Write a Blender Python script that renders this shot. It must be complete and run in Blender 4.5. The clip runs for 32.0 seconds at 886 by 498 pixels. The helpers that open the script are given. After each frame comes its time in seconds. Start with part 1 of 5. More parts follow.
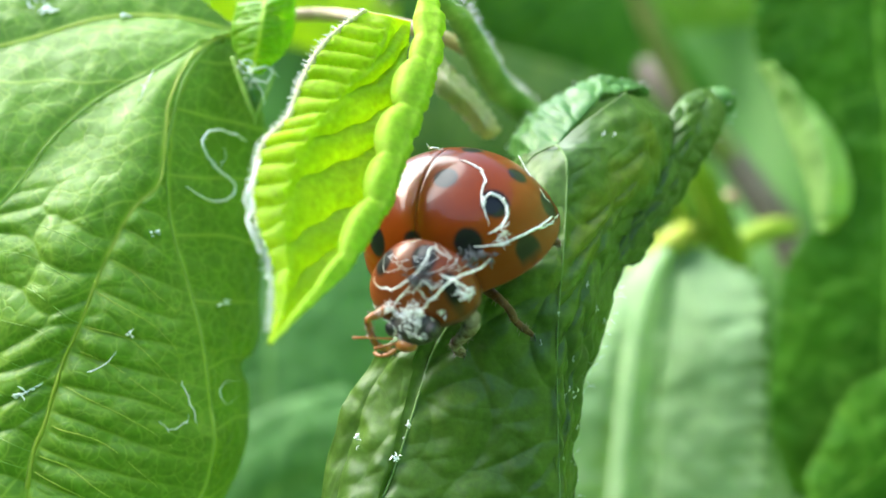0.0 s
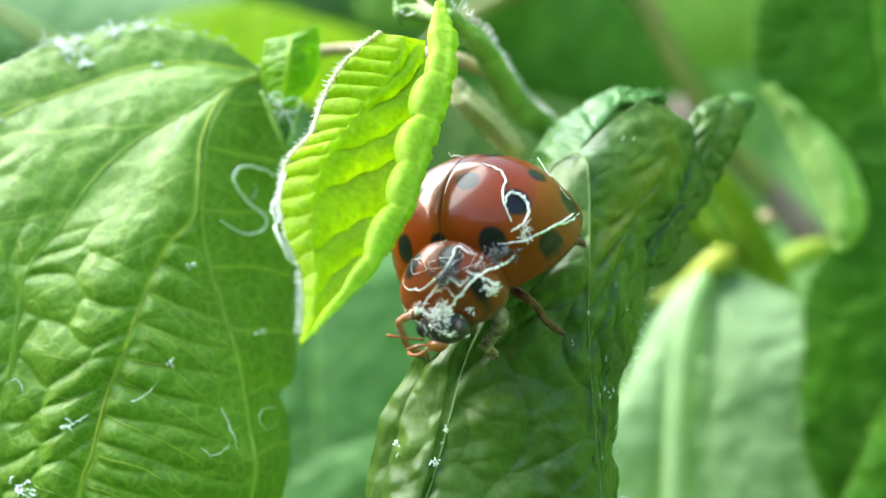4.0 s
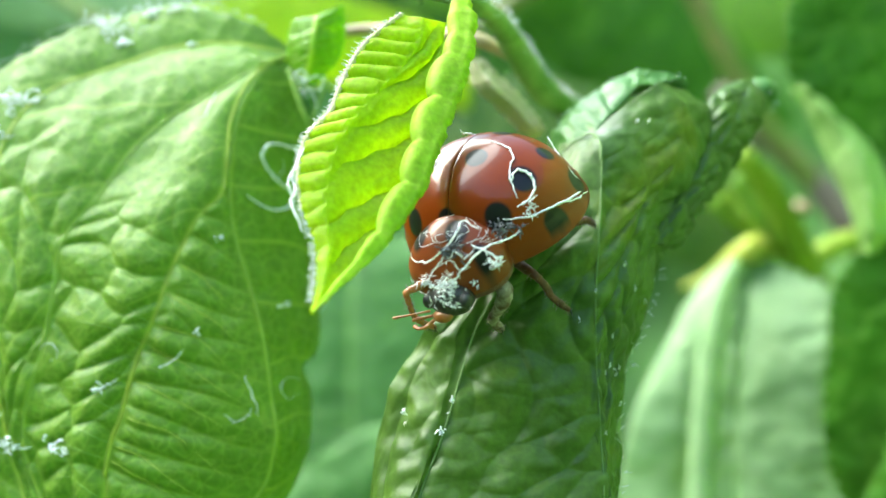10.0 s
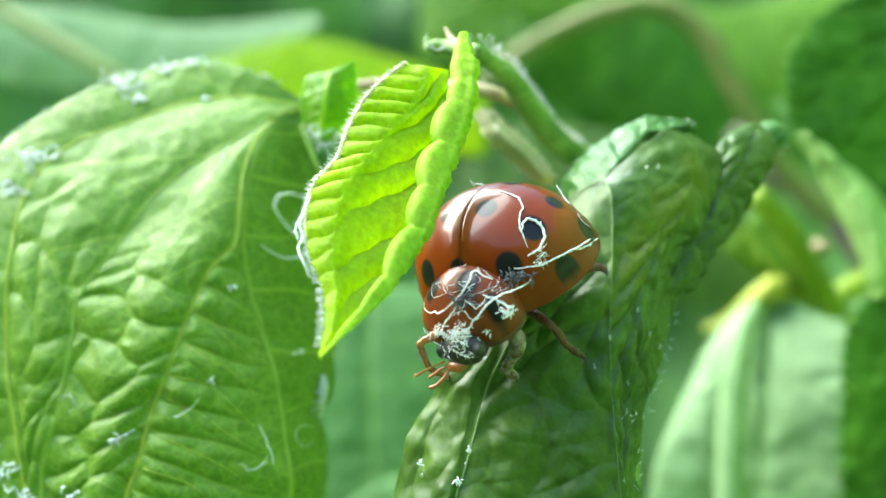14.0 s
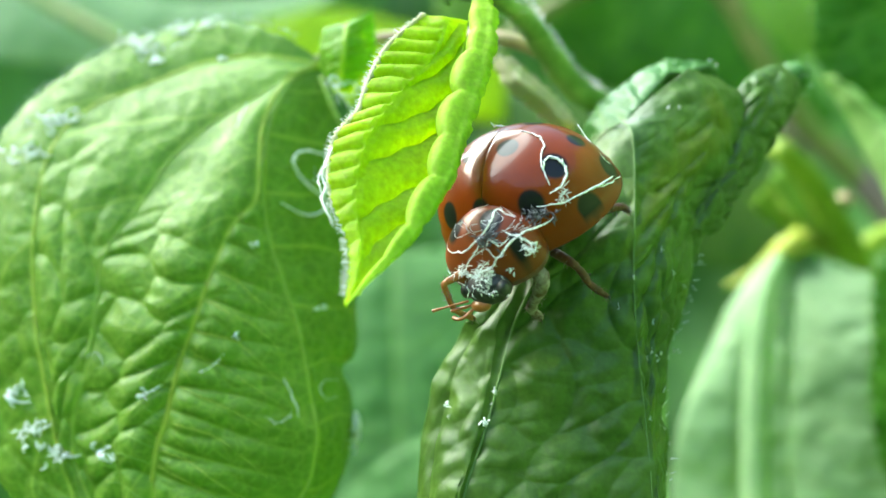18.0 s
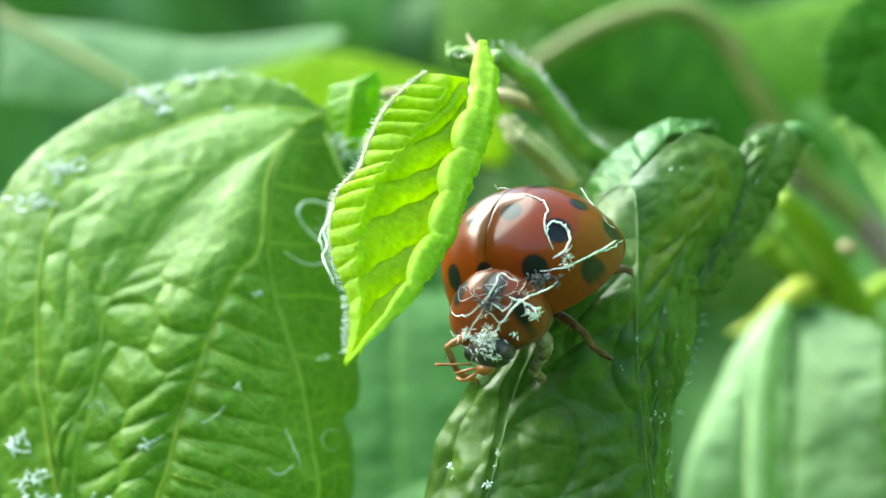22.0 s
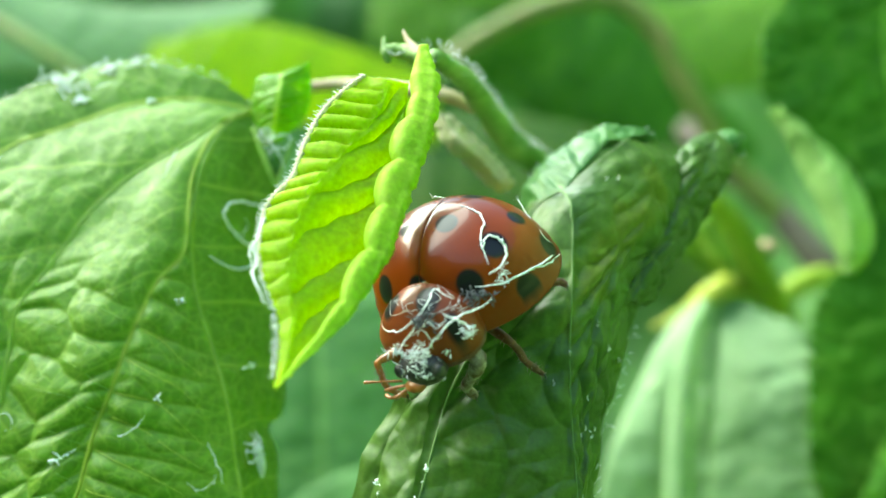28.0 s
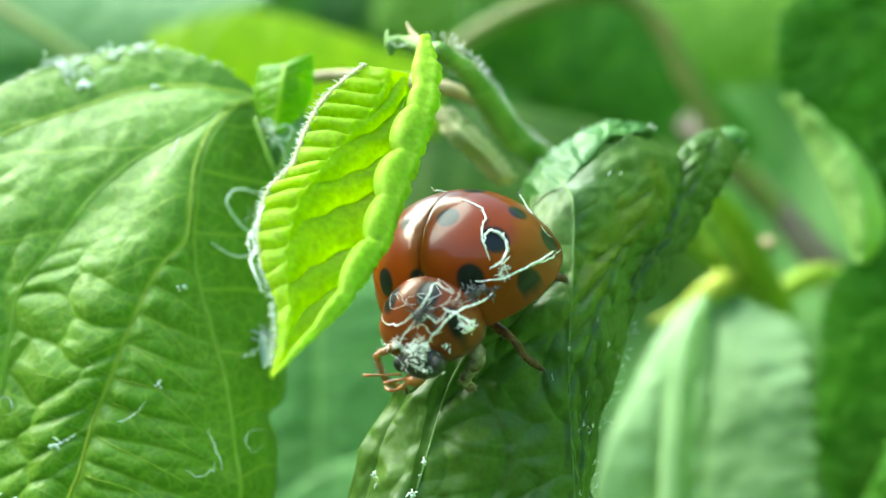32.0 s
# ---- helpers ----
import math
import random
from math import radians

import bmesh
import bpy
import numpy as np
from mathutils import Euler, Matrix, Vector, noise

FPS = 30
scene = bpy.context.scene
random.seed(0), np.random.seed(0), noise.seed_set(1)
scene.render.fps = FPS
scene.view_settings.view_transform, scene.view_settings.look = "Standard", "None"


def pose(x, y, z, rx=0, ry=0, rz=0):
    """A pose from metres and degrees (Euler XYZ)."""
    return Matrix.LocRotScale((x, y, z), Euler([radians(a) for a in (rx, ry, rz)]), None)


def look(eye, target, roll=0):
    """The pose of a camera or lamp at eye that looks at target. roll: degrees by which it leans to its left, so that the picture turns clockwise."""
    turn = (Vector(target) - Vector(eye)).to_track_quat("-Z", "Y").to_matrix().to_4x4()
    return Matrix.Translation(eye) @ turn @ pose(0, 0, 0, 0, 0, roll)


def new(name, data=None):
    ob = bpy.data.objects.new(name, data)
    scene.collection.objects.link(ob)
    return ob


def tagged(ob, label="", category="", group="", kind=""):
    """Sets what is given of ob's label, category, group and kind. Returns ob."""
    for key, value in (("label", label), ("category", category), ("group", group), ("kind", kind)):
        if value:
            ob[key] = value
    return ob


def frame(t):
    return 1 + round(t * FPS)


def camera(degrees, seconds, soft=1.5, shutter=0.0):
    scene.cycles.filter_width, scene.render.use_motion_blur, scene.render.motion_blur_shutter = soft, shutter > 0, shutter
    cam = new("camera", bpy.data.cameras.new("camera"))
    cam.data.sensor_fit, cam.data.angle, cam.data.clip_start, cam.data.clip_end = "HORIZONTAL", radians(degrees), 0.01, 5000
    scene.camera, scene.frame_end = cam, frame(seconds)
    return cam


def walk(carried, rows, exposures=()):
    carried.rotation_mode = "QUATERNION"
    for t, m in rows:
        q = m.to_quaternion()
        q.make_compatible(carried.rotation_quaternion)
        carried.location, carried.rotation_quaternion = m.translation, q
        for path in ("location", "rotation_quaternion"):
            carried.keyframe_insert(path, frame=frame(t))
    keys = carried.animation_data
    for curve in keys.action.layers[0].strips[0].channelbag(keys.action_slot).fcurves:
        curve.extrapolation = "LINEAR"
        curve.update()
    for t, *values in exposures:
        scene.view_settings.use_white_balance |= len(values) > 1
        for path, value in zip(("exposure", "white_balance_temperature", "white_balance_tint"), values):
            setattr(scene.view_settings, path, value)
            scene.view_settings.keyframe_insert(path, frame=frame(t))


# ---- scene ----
cam = camera(51.4, 32.0, soft=1.5)
cam.data.dof.use_dof = True
cam.data.dof.focus_distance = 0.0296
cam.data.dof.aperture_fstop = 40.0
MM = 0.001
PATH = [
    (0, -1.199, -31.852, 1.845, -3.066, -4.347, -3.413),
    (0.5, -1.055, -31.930, 1.874, -2.655, -4.296, -3.162),
    (1, -1.316, -31.951, 1.707, -1.961, -3.014, -2.506),
    (1.5, -1.605, -31.818, 1.704, -1.271, -2.982, -2.113),
    (2, -1.595, -31.656, 1.765, -1.961, -3.638, -1.797),
    (2.5, -1.404, -31.861, 1.556, -1.765, -3.847, -1.857),
    (4.5, -0.364, -32.802, -0.110, -0.159, 0.055, 0.158),
    (5, -0.204, -32.782, 0.133, -0.088, -0.203, -0.155),
    (5.5, -0.126, -32.765, -0.005, -0.141, -0.110, 0.366),
    (6, -0.000, -33.000, -0.000, 0.000, 0.000, 0.000),
    (6.5, -0.257, -32.751, 0.213, -0.873, 0.574, -0.055),
    (7, -0.145, -32.754, 0.599, -0.656, 0.426, -0.434),
    (7.5, -0.185, -32.693, 0.624, -0.317, -0.004, -0.618),
    (8, -0.131, -32.722, -0.103, -1.035, -0.813, -0.846),
    (8.5, 0.616, -33.073, 0.448, 0.039, -0.813, -1.462),
    (9, 0.660, -33.131, 0.817, 1.331, -1.189, -1.577),
    (9.5, 0.558, -33.197, 0.247, 1.996, -1.156, -1.329),
    (10, 0.642, -33.476, -0.269, 2.564, -1.449, -1.419),
    (10.5, 0.452, -33.220, 0.154, 2.147, -1.860, -1.287),
    (11, 0.617, -33.318, 0.081, 2.711, -1.814, -1.065),
    (11.5, 1.493, -33.587, -0.618, 2.771, -2.503, -1.236),
    (12, 1.588, -33.709, -1.488, 3.196, -2.230, -0.426),
    (12.5, 1.243, -33.541, -0.993, 3.092, -0.528, 0.078),
    (13, 1.318, -33.643, -0.671, 3.043, 0.829, -0.269),
    (13.5, 1.086, -33.715, -0.257, 3.567, 1.322, -0.222),
    (15.5, 0.768, -33.873, -0.044, 4.471, 1.524, 0.010),
    (16, 0.436, -34.056, -0.205, 5.431, 2.055, 0.370),
    (16.5, 0.208, -34.004, -0.224, 5.736, 2.080, 0.830),
    (17, 0.504, -33.986, -0.686, 5.949, 1.106, 1.392),
    (17.5, 0.639, -33.920, -0.823, 6.426, 0.800, 1.442),
    (18, 0.896, -33.803, -1.196, 5.214, -0.166, 1.046),
    (18.5, 0.955, -33.784, -0.736, 4.518, 0.034, 0.357),
    (19, 1.159, -33.858, -0.541, 4.100, 0.325, -0.519),
    (19.5, 1.220, -33.763, -0.875, 3.573, -0.493, -0.505),
    (20, 1.624, -34.114, -1.242, 4.763, -0.851, -0.139),
    (20.5, 1.582, -34.257, -1.730, 5.205, -1.120, 0.696),
    (21, 1.574, -34.016, -1.279, 5.398, -0.559, 0.910),
    (21.5, 1.373, -34.108, -0.955, 5.264, 1.965, 0.772),
    (22, 0.884, -33.988, -0.350, 5.378, 2.082, 0.752),
    (22.5, 1.069, -34.012, -0.567, 5.359, 1.961, 0.522),
    (23, 0.776, -33.906, -0.704, 4.399, 2.965, 1.006),
    (23.5, 0.867, -33.708, -0.159, 4.225, 2.633, 0.866),
    (24, 0.271, -33.453, -0.328, 3.832, 2.728, 1.115),
    (24.5, 0.559, -33.509, 0.167, 3.582, 1.841, 0.280),
    (25, 1.006, -33.620, 0.607, 3.352, 1.074, 0.292),
    (25.5, 1.002, -33.482, 0.375, 2.635, 0.672, 0.186),
    (27.5, 0.660, -33.169, 1.234, 1.211, 0.327, -0.456),
    (28, 0.522, -32.968, 0.892, 0.578, 0.400, -0.478),
    (28.5, 0.503, -33.068, 0.932, 0.387, 0.394, -0.949),
    (29, 0.439, -33.033, 0.976, 0.201, -0.350, -1.122),
    (29.5, 0.394, -33.019, 0.612, 0.160, -1.432, -0.673),
    (30, 0.325, -33.002, 0.369, 0.389, -2.062, -0.694),
    (30.5, 0.563, -33.195, 0.274, 0.876, -1.817, -0.897),
    (31, 0.245, -32.935, 0.319, 0.358, -1.205, -0.364),
    (31.5, 0.592, -33.038, 0.488, 0.341, -0.330, -1.171),
    (32, 0.475, -32.946, 0.987, 0.544, -0.168, -1.324),
]
walk(cam, [(t, pose(x * MM, y * MM, z * MM, 90 + p, r, w)) for t, x, y, z, w, p, r in PATH],
     exposures=((0, 2.42, 6150, 3), (6, 2.44, 6150, 0), (12, 2.54, 6050, -2), (19, 2.4, 6050, -7), (25, 2.36, 6250, -12), (32, 2.38, 6250, -14)))

# ---- light ----
world = bpy.data.worlds.new("sky")
scene.world = world
world.use_nodes = True
wn = world.node_tree.nodes
sky = wn.new("ShaderNodeTexSky")
sky.sky_type = "NISHITA"
sky.sun_disc = False
sky.sun_elevation = radians(36)
sky.sun_rotation = radians(-70)
sky.dust_density = 4.0
world.node_tree.links.new(sky.outputs[0], wn["Background"].inputs[0])
wn["Background"].inputs[1].default_value = 0.14
sun = new("sun", bpy.data.lights.new("sun", "SUN"))
sun.data.energy = 3.3
sun.data.angle = radians(80)
sun.data.color = (1.0, 0.97, 0.9)
sun.matrix_world = look((-0.7, 0.25, 0.67), (0, 0, 0))


# ---- materials ----
def material(name):
    m = bpy.data.materials.new(name)
    m.use_nodes = True
    return m, m.node_tree.nodes, m.node_tree.links, m.node_tree.nodes["Principled BSDF"]


def leaf_material(name, dark, light, vein, clear=0.35, rough=0.38, net=1150.0, bump=0.35, glow=1.0, tint=None, lines=0.2, swell=0.15, shine=0.35):
    """Leaf blade: two greens mottled, pale veins from the mesh's own vein attribute, a fine vein net, light let through."""
    m, n, l, b = material(name)
    geo = n.new("ShaderNodeTexCoord")
    big = n.new("ShaderNodeTexNoise"); big.inputs["Scale"].default_value = 260; big.inputs["Detail"].default_value = 5
    fine = n.new("ShaderNodeTexNoise"); fine.inputs["Scale"].default_value = 5200; fine.inputs["Detail"].default_value = 4
    vor = n.new("ShaderNodeTexVoronoi"); vor.feature = "DISTANCE_TO_EDGE"; vor.inputs["Scale"].default_value = net
    warp = n.new("ShaderNodeTexNoise"); warp.inputs["Scale"].default_value = 1500
    for t in (big, fine, warp):
        l.new(geo.outputs["Object"], t.inputs["Vector"])
    add = n.new("ShaderNodeVectorMath"); add.operation = "MULTIPLY_ADD"
    l.new(warp.outputs["Color"], add.inputs[0]); add.inputs[1].default_value = (0.0005,) * 3
    l.new(geo.outputs["Object"], add.inputs[2]); l.new(add.outputs[0], vor.inputs["Vector"])
    ramp = n.new("ShaderNodeValToRGB")
    ramp.color_ramp.elements[0].position, ramp.color_ramp.elements[1].position = 0.35, 0.68
    ramp.color_ramp.elements[0].color, ramp.color_ramp.elements[1].color = (*dark, 1), (*light, 1)
    if tint:
        e = ramp.color_ramp.elements.new(0.6)
        e.color = (*light, 1)
        ramp.color_ramp.elements[2].color = (*tint, 1)
    l.new(big.outputs["Fac"], ramp.inputs[0])
    grain = n.new("ShaderNodeMix"); grain.data_type = "RGBA"; grain.blend_type = "OVERLAY"; grain.inputs[0].default_value = 0.35
    l.new(ramp.outputs[0], grain.inputs[6]); l.new(fine.outputs["Fac"], grain.inputs[7])
    line = n.new("ShaderNodeMapRange"); line.inputs[1].default_value, line.inputs[2].default_value = 0.0, 0.07
    line.inputs[3].default_value, line.inputs[4].default_value = lines, 0.0
    l.new(vor.outputs["Distance"], line.inputs[0])
    att = n.new("ShaderNodeAttribute"); att.attribute_name = "vein"
    mx = n.new("ShaderNodeMath"); mx.operation = "MAXIMUM"
    l.new(line.outputs[0], mx.inputs[0]); l.new(att.outputs["Fac"], mx.inputs[1])
    col = n.new("ShaderNodeMix"); col.data_type = "RGBA"; col.inputs[7].default_value = (*vein, 1)
    l.new(mx.outputs[0], col.inputs[0]); l.new(grain.outputs[2], col.inputs[6])
    l.new(col.outputs[2], b.inputs["Base Color"])
    b.inputs["Specular IOR Level"].default_value = shine
    rr = n.new("ShaderNodeMapRange"); rr.inputs[3].default_value, rr.inputs[4].default_value = rough - 0.1, rough + 0.15
    l.new(big.outputs["Fac"], rr.inputs[0]); l.new(rr.outputs[0], b.inputs["Roughness"])
    h = n.new("ShaderNodeMath"); h.operation = "MULTIPLY_ADD"; h.inputs[1].default_value = 0.3
    l.new(fine.outputs["Fac"], h.inputs[0])
    inv = n.new("ShaderNodeMath"); inv.operation = "SUBTRACT"; inv.inputs[0].default_value = 1.0
    l.new(mx.outputs[0], inv.inputs[1])
    puff = n.new("ShaderNodeMapRange"); puff.interpolation_type = "SMOOTHSTEP"
    puff.inputs[1].default_value, puff.inputs[2].default_value, puff.inputs[4].default_value = 0.0, 0.3, swell
    l.new(vor.outputs["Distance"], puff.inputs[0])
    sm = n.new("ShaderNodeMath"); sm.operation = "ADD"
    l.new(inv.outputs[0], sm.inputs[0]); l.new(puff.outputs[0], sm.inputs[1]); l.new(sm.outputs[0], h.inputs[2])
    bp = n.new("ShaderNodeBump"); bp.inputs["Strength"].default_value = bump; bp.inputs["Distance"].default_value = 0.00008
    l.new(h.outputs[0], bp.inputs["Height"]); l.new(bp.outputs[0], b.inputs["Normal"])
    tr = n.new("ShaderNodeBsdfTranslucent")
    tc = n.new("ShaderNodeMix"); tc.data_type = "RGBA"; tc.blend_type = "MULTIPLY"; tc.inputs[0].default_value = 1.0
    tc.inputs[7].default_value = (1.6 * glow, 1.45 * glow, 0.35 * glow, 1)
    l.new(col.outputs[2], tc.inputs[6]); l.new(tc.outputs[2], tr.inputs[0])
    ms = n.new("ShaderNodeMixShader"); ms.inputs[0].default_value = clear
    l.new(b.outputs[0], ms.inputs[1]); l.new(tr.outputs[0], ms.inputs[2])
    l.new(ms.outputs[0], n["Material Output"].inputs[0])
    return m


def plain(name, a, b_, rough=0.5, scale=1500.0, bump=0.2, coat=0.0, metallic=0.0, clear=0.0):
    """A mottled two-tone surface with fine relief."""
    m, n, l, b = material(name)
    geo = n.new("ShaderNodeTexCoord")
    t = n.new("ShaderNodeTexNoise"); t.inputs["Scale"].default_value = scale; t.inputs["Detail"].default_value = 6
    l.new(geo.outputs["Object"], t.inputs["Vector"])
    r = n.new("ShaderNodeValToRGB")
    r.color_ramp.elements[0].position, r.color_ramp.elements[1].position = 0.35, 0.65
    r.color_ramp.elements[0].color, r.color_ramp.elements[1].color = (*a, 1), (*b_, 1)
    l.new(t.outputs["Fac"], r.inputs[0]); l.new(r.outputs[0], b.inputs["Base Color"])
    b.inputs["Roughness"].default_value, b.inputs["Metallic"].default_value = rough, metallic
    b.inputs["Coat Weight"].default_value, b.inputs["Coat Roughness"].default_value = coat, 0.08
    bp = n.new("ShaderNodeBump"); bp.inputs["Strength"].default_value = bump; bp.inputs["Distance"].default_value = 0.00004
    l.new(t.outputs["Fac"], bp.inputs["Height"]); l.new(bp.outputs[0], b.inputs["Normal"])
    if clear:
        tr = n.new("ShaderNodeBsdfTranslucent"); l.new(r.outputs[0], tr.inputs[0])
        ms = n.new("ShaderNodeMixShader"); ms.inputs[0].default_value = clear
        l.new(b.outputs[0], ms.inputs[1]); l.new(tr.outputs[0], ms.inputs[2])
        l.new(ms.outputs[0], n["Material Output"].inputs[0])
    return m


def shell_material(name, base, pale, black=(0.006, 0.006, 0.008), rough=0.1, coat=0.36):
    """Glossy wing case: orange-red with black pigment where the mesh's spot attribute is high."""
    m, n, l, b = material(name)
    geo = n.new("ShaderNodeTexCoord")
    t = n.new("ShaderNodeTexNoise"); t.inputs["Scale"].default_value = 500; t.inputs["Detail"].default_value = 5
    f = n.new("ShaderNodeTexNoise"); f.inputs["Scale"].default_value = 9000; f.inputs["Detail"].default_value = 3
    for q in (t, f):
        l.new(geo.outputs["Object"], q.inputs["Vector"])
    r = n.new("ShaderNodeValToRGB")
    r.color_ramp.elements[0].position, r.color_ramp.elements[1].position = 0.35, 0.7
    r.color_ramp.elements[0].color, r.color_ramp.elements[1].color = (*base, 1), (*pale, 1)
    l.new(t.outputs["Fac"], r.inputs[0])
    att = n.new("ShaderNodeAttribute"); att.attribute_name = "spot"
    c = n.new("ShaderNodeMix"); c.data_type = "RGBA"; c.inputs[7].default_value = (*black, 1)
    l.new(att.outputs["Fac"], c.inputs[0]); l.new(r.outputs[0], c.inputs[6]); l.new(c.outputs[2], b.inputs["Base Color"])
    b.inputs["Roughness"].default_value = rough + 0.2
    b.inputs["Specular IOR Level"].default_value = 0.15
    b.inputs["Coat Weight"].default_value, b.inputs["Coat Roughness"].default_value = coat, rough
    bp = n.new("ShaderNodeBump"); bp.inputs["Strength"].default_value = 0.06; bp.inputs["Distance"].default_value = 0.00003
    l.new(f.outputs["Fac"], bp.inputs["Height"]); l.new(bp.outputs[0], b.inputs["Normal"])
    return m


LEAF = leaf_material("leaf_green", (0.12, 0.24, 0.016), (0.16, 0.305, 0.027), (0.38, 0.52, 0.08), 0.27, 0.4, net=1500, lines=0.34, swell=0.12, shine=0.38)
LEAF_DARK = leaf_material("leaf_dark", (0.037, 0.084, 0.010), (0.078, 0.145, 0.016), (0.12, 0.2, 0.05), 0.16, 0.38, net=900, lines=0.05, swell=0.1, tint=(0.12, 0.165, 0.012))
LEAF_YOUNG = leaf_material("leaf_young", (0.32, 0.48, 0.008), (0.42, 0.56, 0.012), (0.45, 0.6, 0.03), 0.66, 0.45, net=1300, bump=0.2, glow=1.1)
LEAF_BRACT = leaf_material("leaf_bract", (0.16, 0.34, 0.014), (0.26, 0.46, 0.02), (0.45, 0.6, 0.08), 0.55, 0.45, net=1100, glow=1.1)
LEAF_STRAW = leaf_material("leaf_straw", (0.3, 0.36, 0.15), (0.5, 0.43, 0.32), (0.6, 0.56, 0.42), 0.15, 0.6, net=1300)
LEAF_ROLL = leaf_material("leaf_roll", (0.33, 0.5, 0.03), (0.44, 0.6, 0.06), (0.5, 0.64, 0.1), 0.5, 0.6, net=1500, bump=0.2, glow=1.1)
LEAF_MID = leaf_material("leaf_mid", (0.055, 0.15, 0.03), (0.095, 0.22, 0.05), (0.2, 0.34, 0.09), 0.2, 0.42)
LEAF_BACK = leaf_material("leaf_back", (0.035, 0.12, 0.006), (0.065, 0.185, 0.009), (0.2, 0.38, 0.05), 0.25, 0.5, net=400, shine=0.2)
LEAF_PALE = leaf_material("leaf_pale", (0.23, 0.37, 0.17), (0.35, 0.5, 0.27), (0.48, 0.64, 0.32), 0.3, 0.55, net=400)
LEAF_SOFT = leaf_material("leaf_soft", (0.08, 0.2, 0.045), (0.115, 0.26, 0.07), (0.25, 0.42, 0.12), 0.3, 0.55, net=400)
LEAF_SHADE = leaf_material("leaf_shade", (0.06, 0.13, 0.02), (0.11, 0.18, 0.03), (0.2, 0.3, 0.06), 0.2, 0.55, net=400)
LEAF_LIGHT = leaf_material("leaf_light", (0.27, 0.44, 0.12), (0.38, 0.55, 0.2), (0.45, 0.62, 0.25), 0.3, 0.45, net=400)
VEIN = plain("vein", (0.40, 0.50, 0.05), (0.50, 0.58, 0.08), 0.45, clear=0.2)
VEIN_DULL = plain("vein_dull", (0.11, 0.2, 0.05), (0.17, 0.27, 0.08), 0.5, clear=0.1)
VEIN_MID = plain("vein_mid", (0.2, 0.36, 0.045), (0.3, 0.45, 0.08), 0.45, clear=0.2)
STEM = plain("stem_green", (0.11, 0.22, 0.03), (0.29, 0.41, 0.12), 0.55, 600, clear=0.1)
STEM_STRAW = plain("stem_straw", (0.33, 0.44, 0.09), (0.54, 0.47, 0.24), 0.6, 700, clear=0.2)
STEM_OLIVE = plain("stem_olive", (0.25, 0.37, 0.03), (0.37, 0.48, 0.06), 0.5, clear=0.4)
STEM_DIM = plain("stem_dim", (0.13, 0.19, 0.03), (0.2, 0.19, 0.06), 0.6, 300)
STEM_YELLOW = plain("stem_yellow", (0.40, 0.46, 0.04), (0.50, 0.55, 0.10), 0.5, clear=0.25)
STEM_PINK = plain("stem_pink", (0.36, 0.24, 0.15), (0.45, 0.36, 0.2), 0.55)
BARK = plain("bark", (0.07, 0.058, 0.042), (0.13, 0.108, 0.085), 0.8, 500)
RIM = plain("rim_cream", (0.62, 0.62, 0.36), (0.8, 0.74, 0.56), 0.7, 2500, 0.5, clear=0.4)
SILK = plain("silk", (0.82, 0.83, 0.85), (0.92, 0.92, 0.93), 0.5, 4000, clear=0.1)
DUST = plain("dust", (0.84, 0.86, 0.9), (0.94, 0.95, 0.97), 0.8, 6000, 0.05)
SHELL = shell_material("shell", (0.135, 0.02, 0.0008), (0.185, 0.032, 0.0012))
NECK = shell_material("neck", (0.14, 0.028, 0.006), (0.21, 0.05, 0.012), rough=0.2, coat=0.35)
HEAD = plain("head_black", (0.008, 0.008, 0.009), (0.05, 0.045, 0.04), 0.45, 5000, 0.5, 0.1)
DARK_FIBRE = plain("dark_fibre", (0.012, 0.012, 0.016), (0.12, 0.12, 0.15), 0.6, 3500, 0.4)
AMBER = plain("amber", (0.34, 0.10, 0.02), (0.46, 0.18, 0.05), 0.35, 4000, coat=0.4, clear=0.15)
LEG = plain("leg_brown", (0.055, 0.013, 0.009), (0.15, 0.05, 0.036), 0.45, 2500, 0.5)
LEG_DUST = plain("leg_dusty", (0.09, 0.045, 0.04), (0.34, 0.28, 0.29), 0.75, 3500, 0.8)
NYMPH = plain("nymph_grey", (0.62, 0.65, 0.68), (0.84, 0.86, 0.88), 0.55, 5000, 0.5, clear=0.3)


# ---- building ----
def curve(points, n):
    """n points at even steps along a smooth curve through the given ones (millimetres)."""
    p = np.array(points, float)
    p = np.vstack([2 * p[0] - p[1], p, 2 * p[-1] - p[-2]])
    out = []
    for i in range(1, len(p) - 2):
        t = np.linspace(0, 1, 24, endpoint=False)[:, None]
        a, b, c, d = p[i - 1], p[i], p[i + 1], p[i + 2]
        out.append(0.5 * (2 * b + (c - a) * t + (2 * a - 5 * b + 4 * c - d) * t * t + (3 * b - a - 3 * c + d) * t ** 3))
    q = np.vstack(out + [p[-2:-1]])
    s = np.r_[0, np.cumsum(np.linalg.norm(np.diff(q, axis=0), axis=1))]
    u = np.linspace(0, s[-1], n)
    return np.stack([np.interp(u, s, q[:, k]) for k in range(q.shape[1])], 1)


def mesh_from(name, verts, faces, mat, attrs=()):
    me = bpy.data.meshes.new(name)
    me.from_pydata((np.asarray(verts) * MM).tolist(), [], [tuple(f) for f in faces])
    me.polygons.foreach_set("use_smooth", np.ones(len(me.polygons), bool))
    for key, values in attrs:
        a = me.attributes.new(key, "FLOAT", "POINT")
        a.data.foreach_set("value", np.asarray(values, np.float32))
    me.materials.append(mat)
    me.update()
    return me


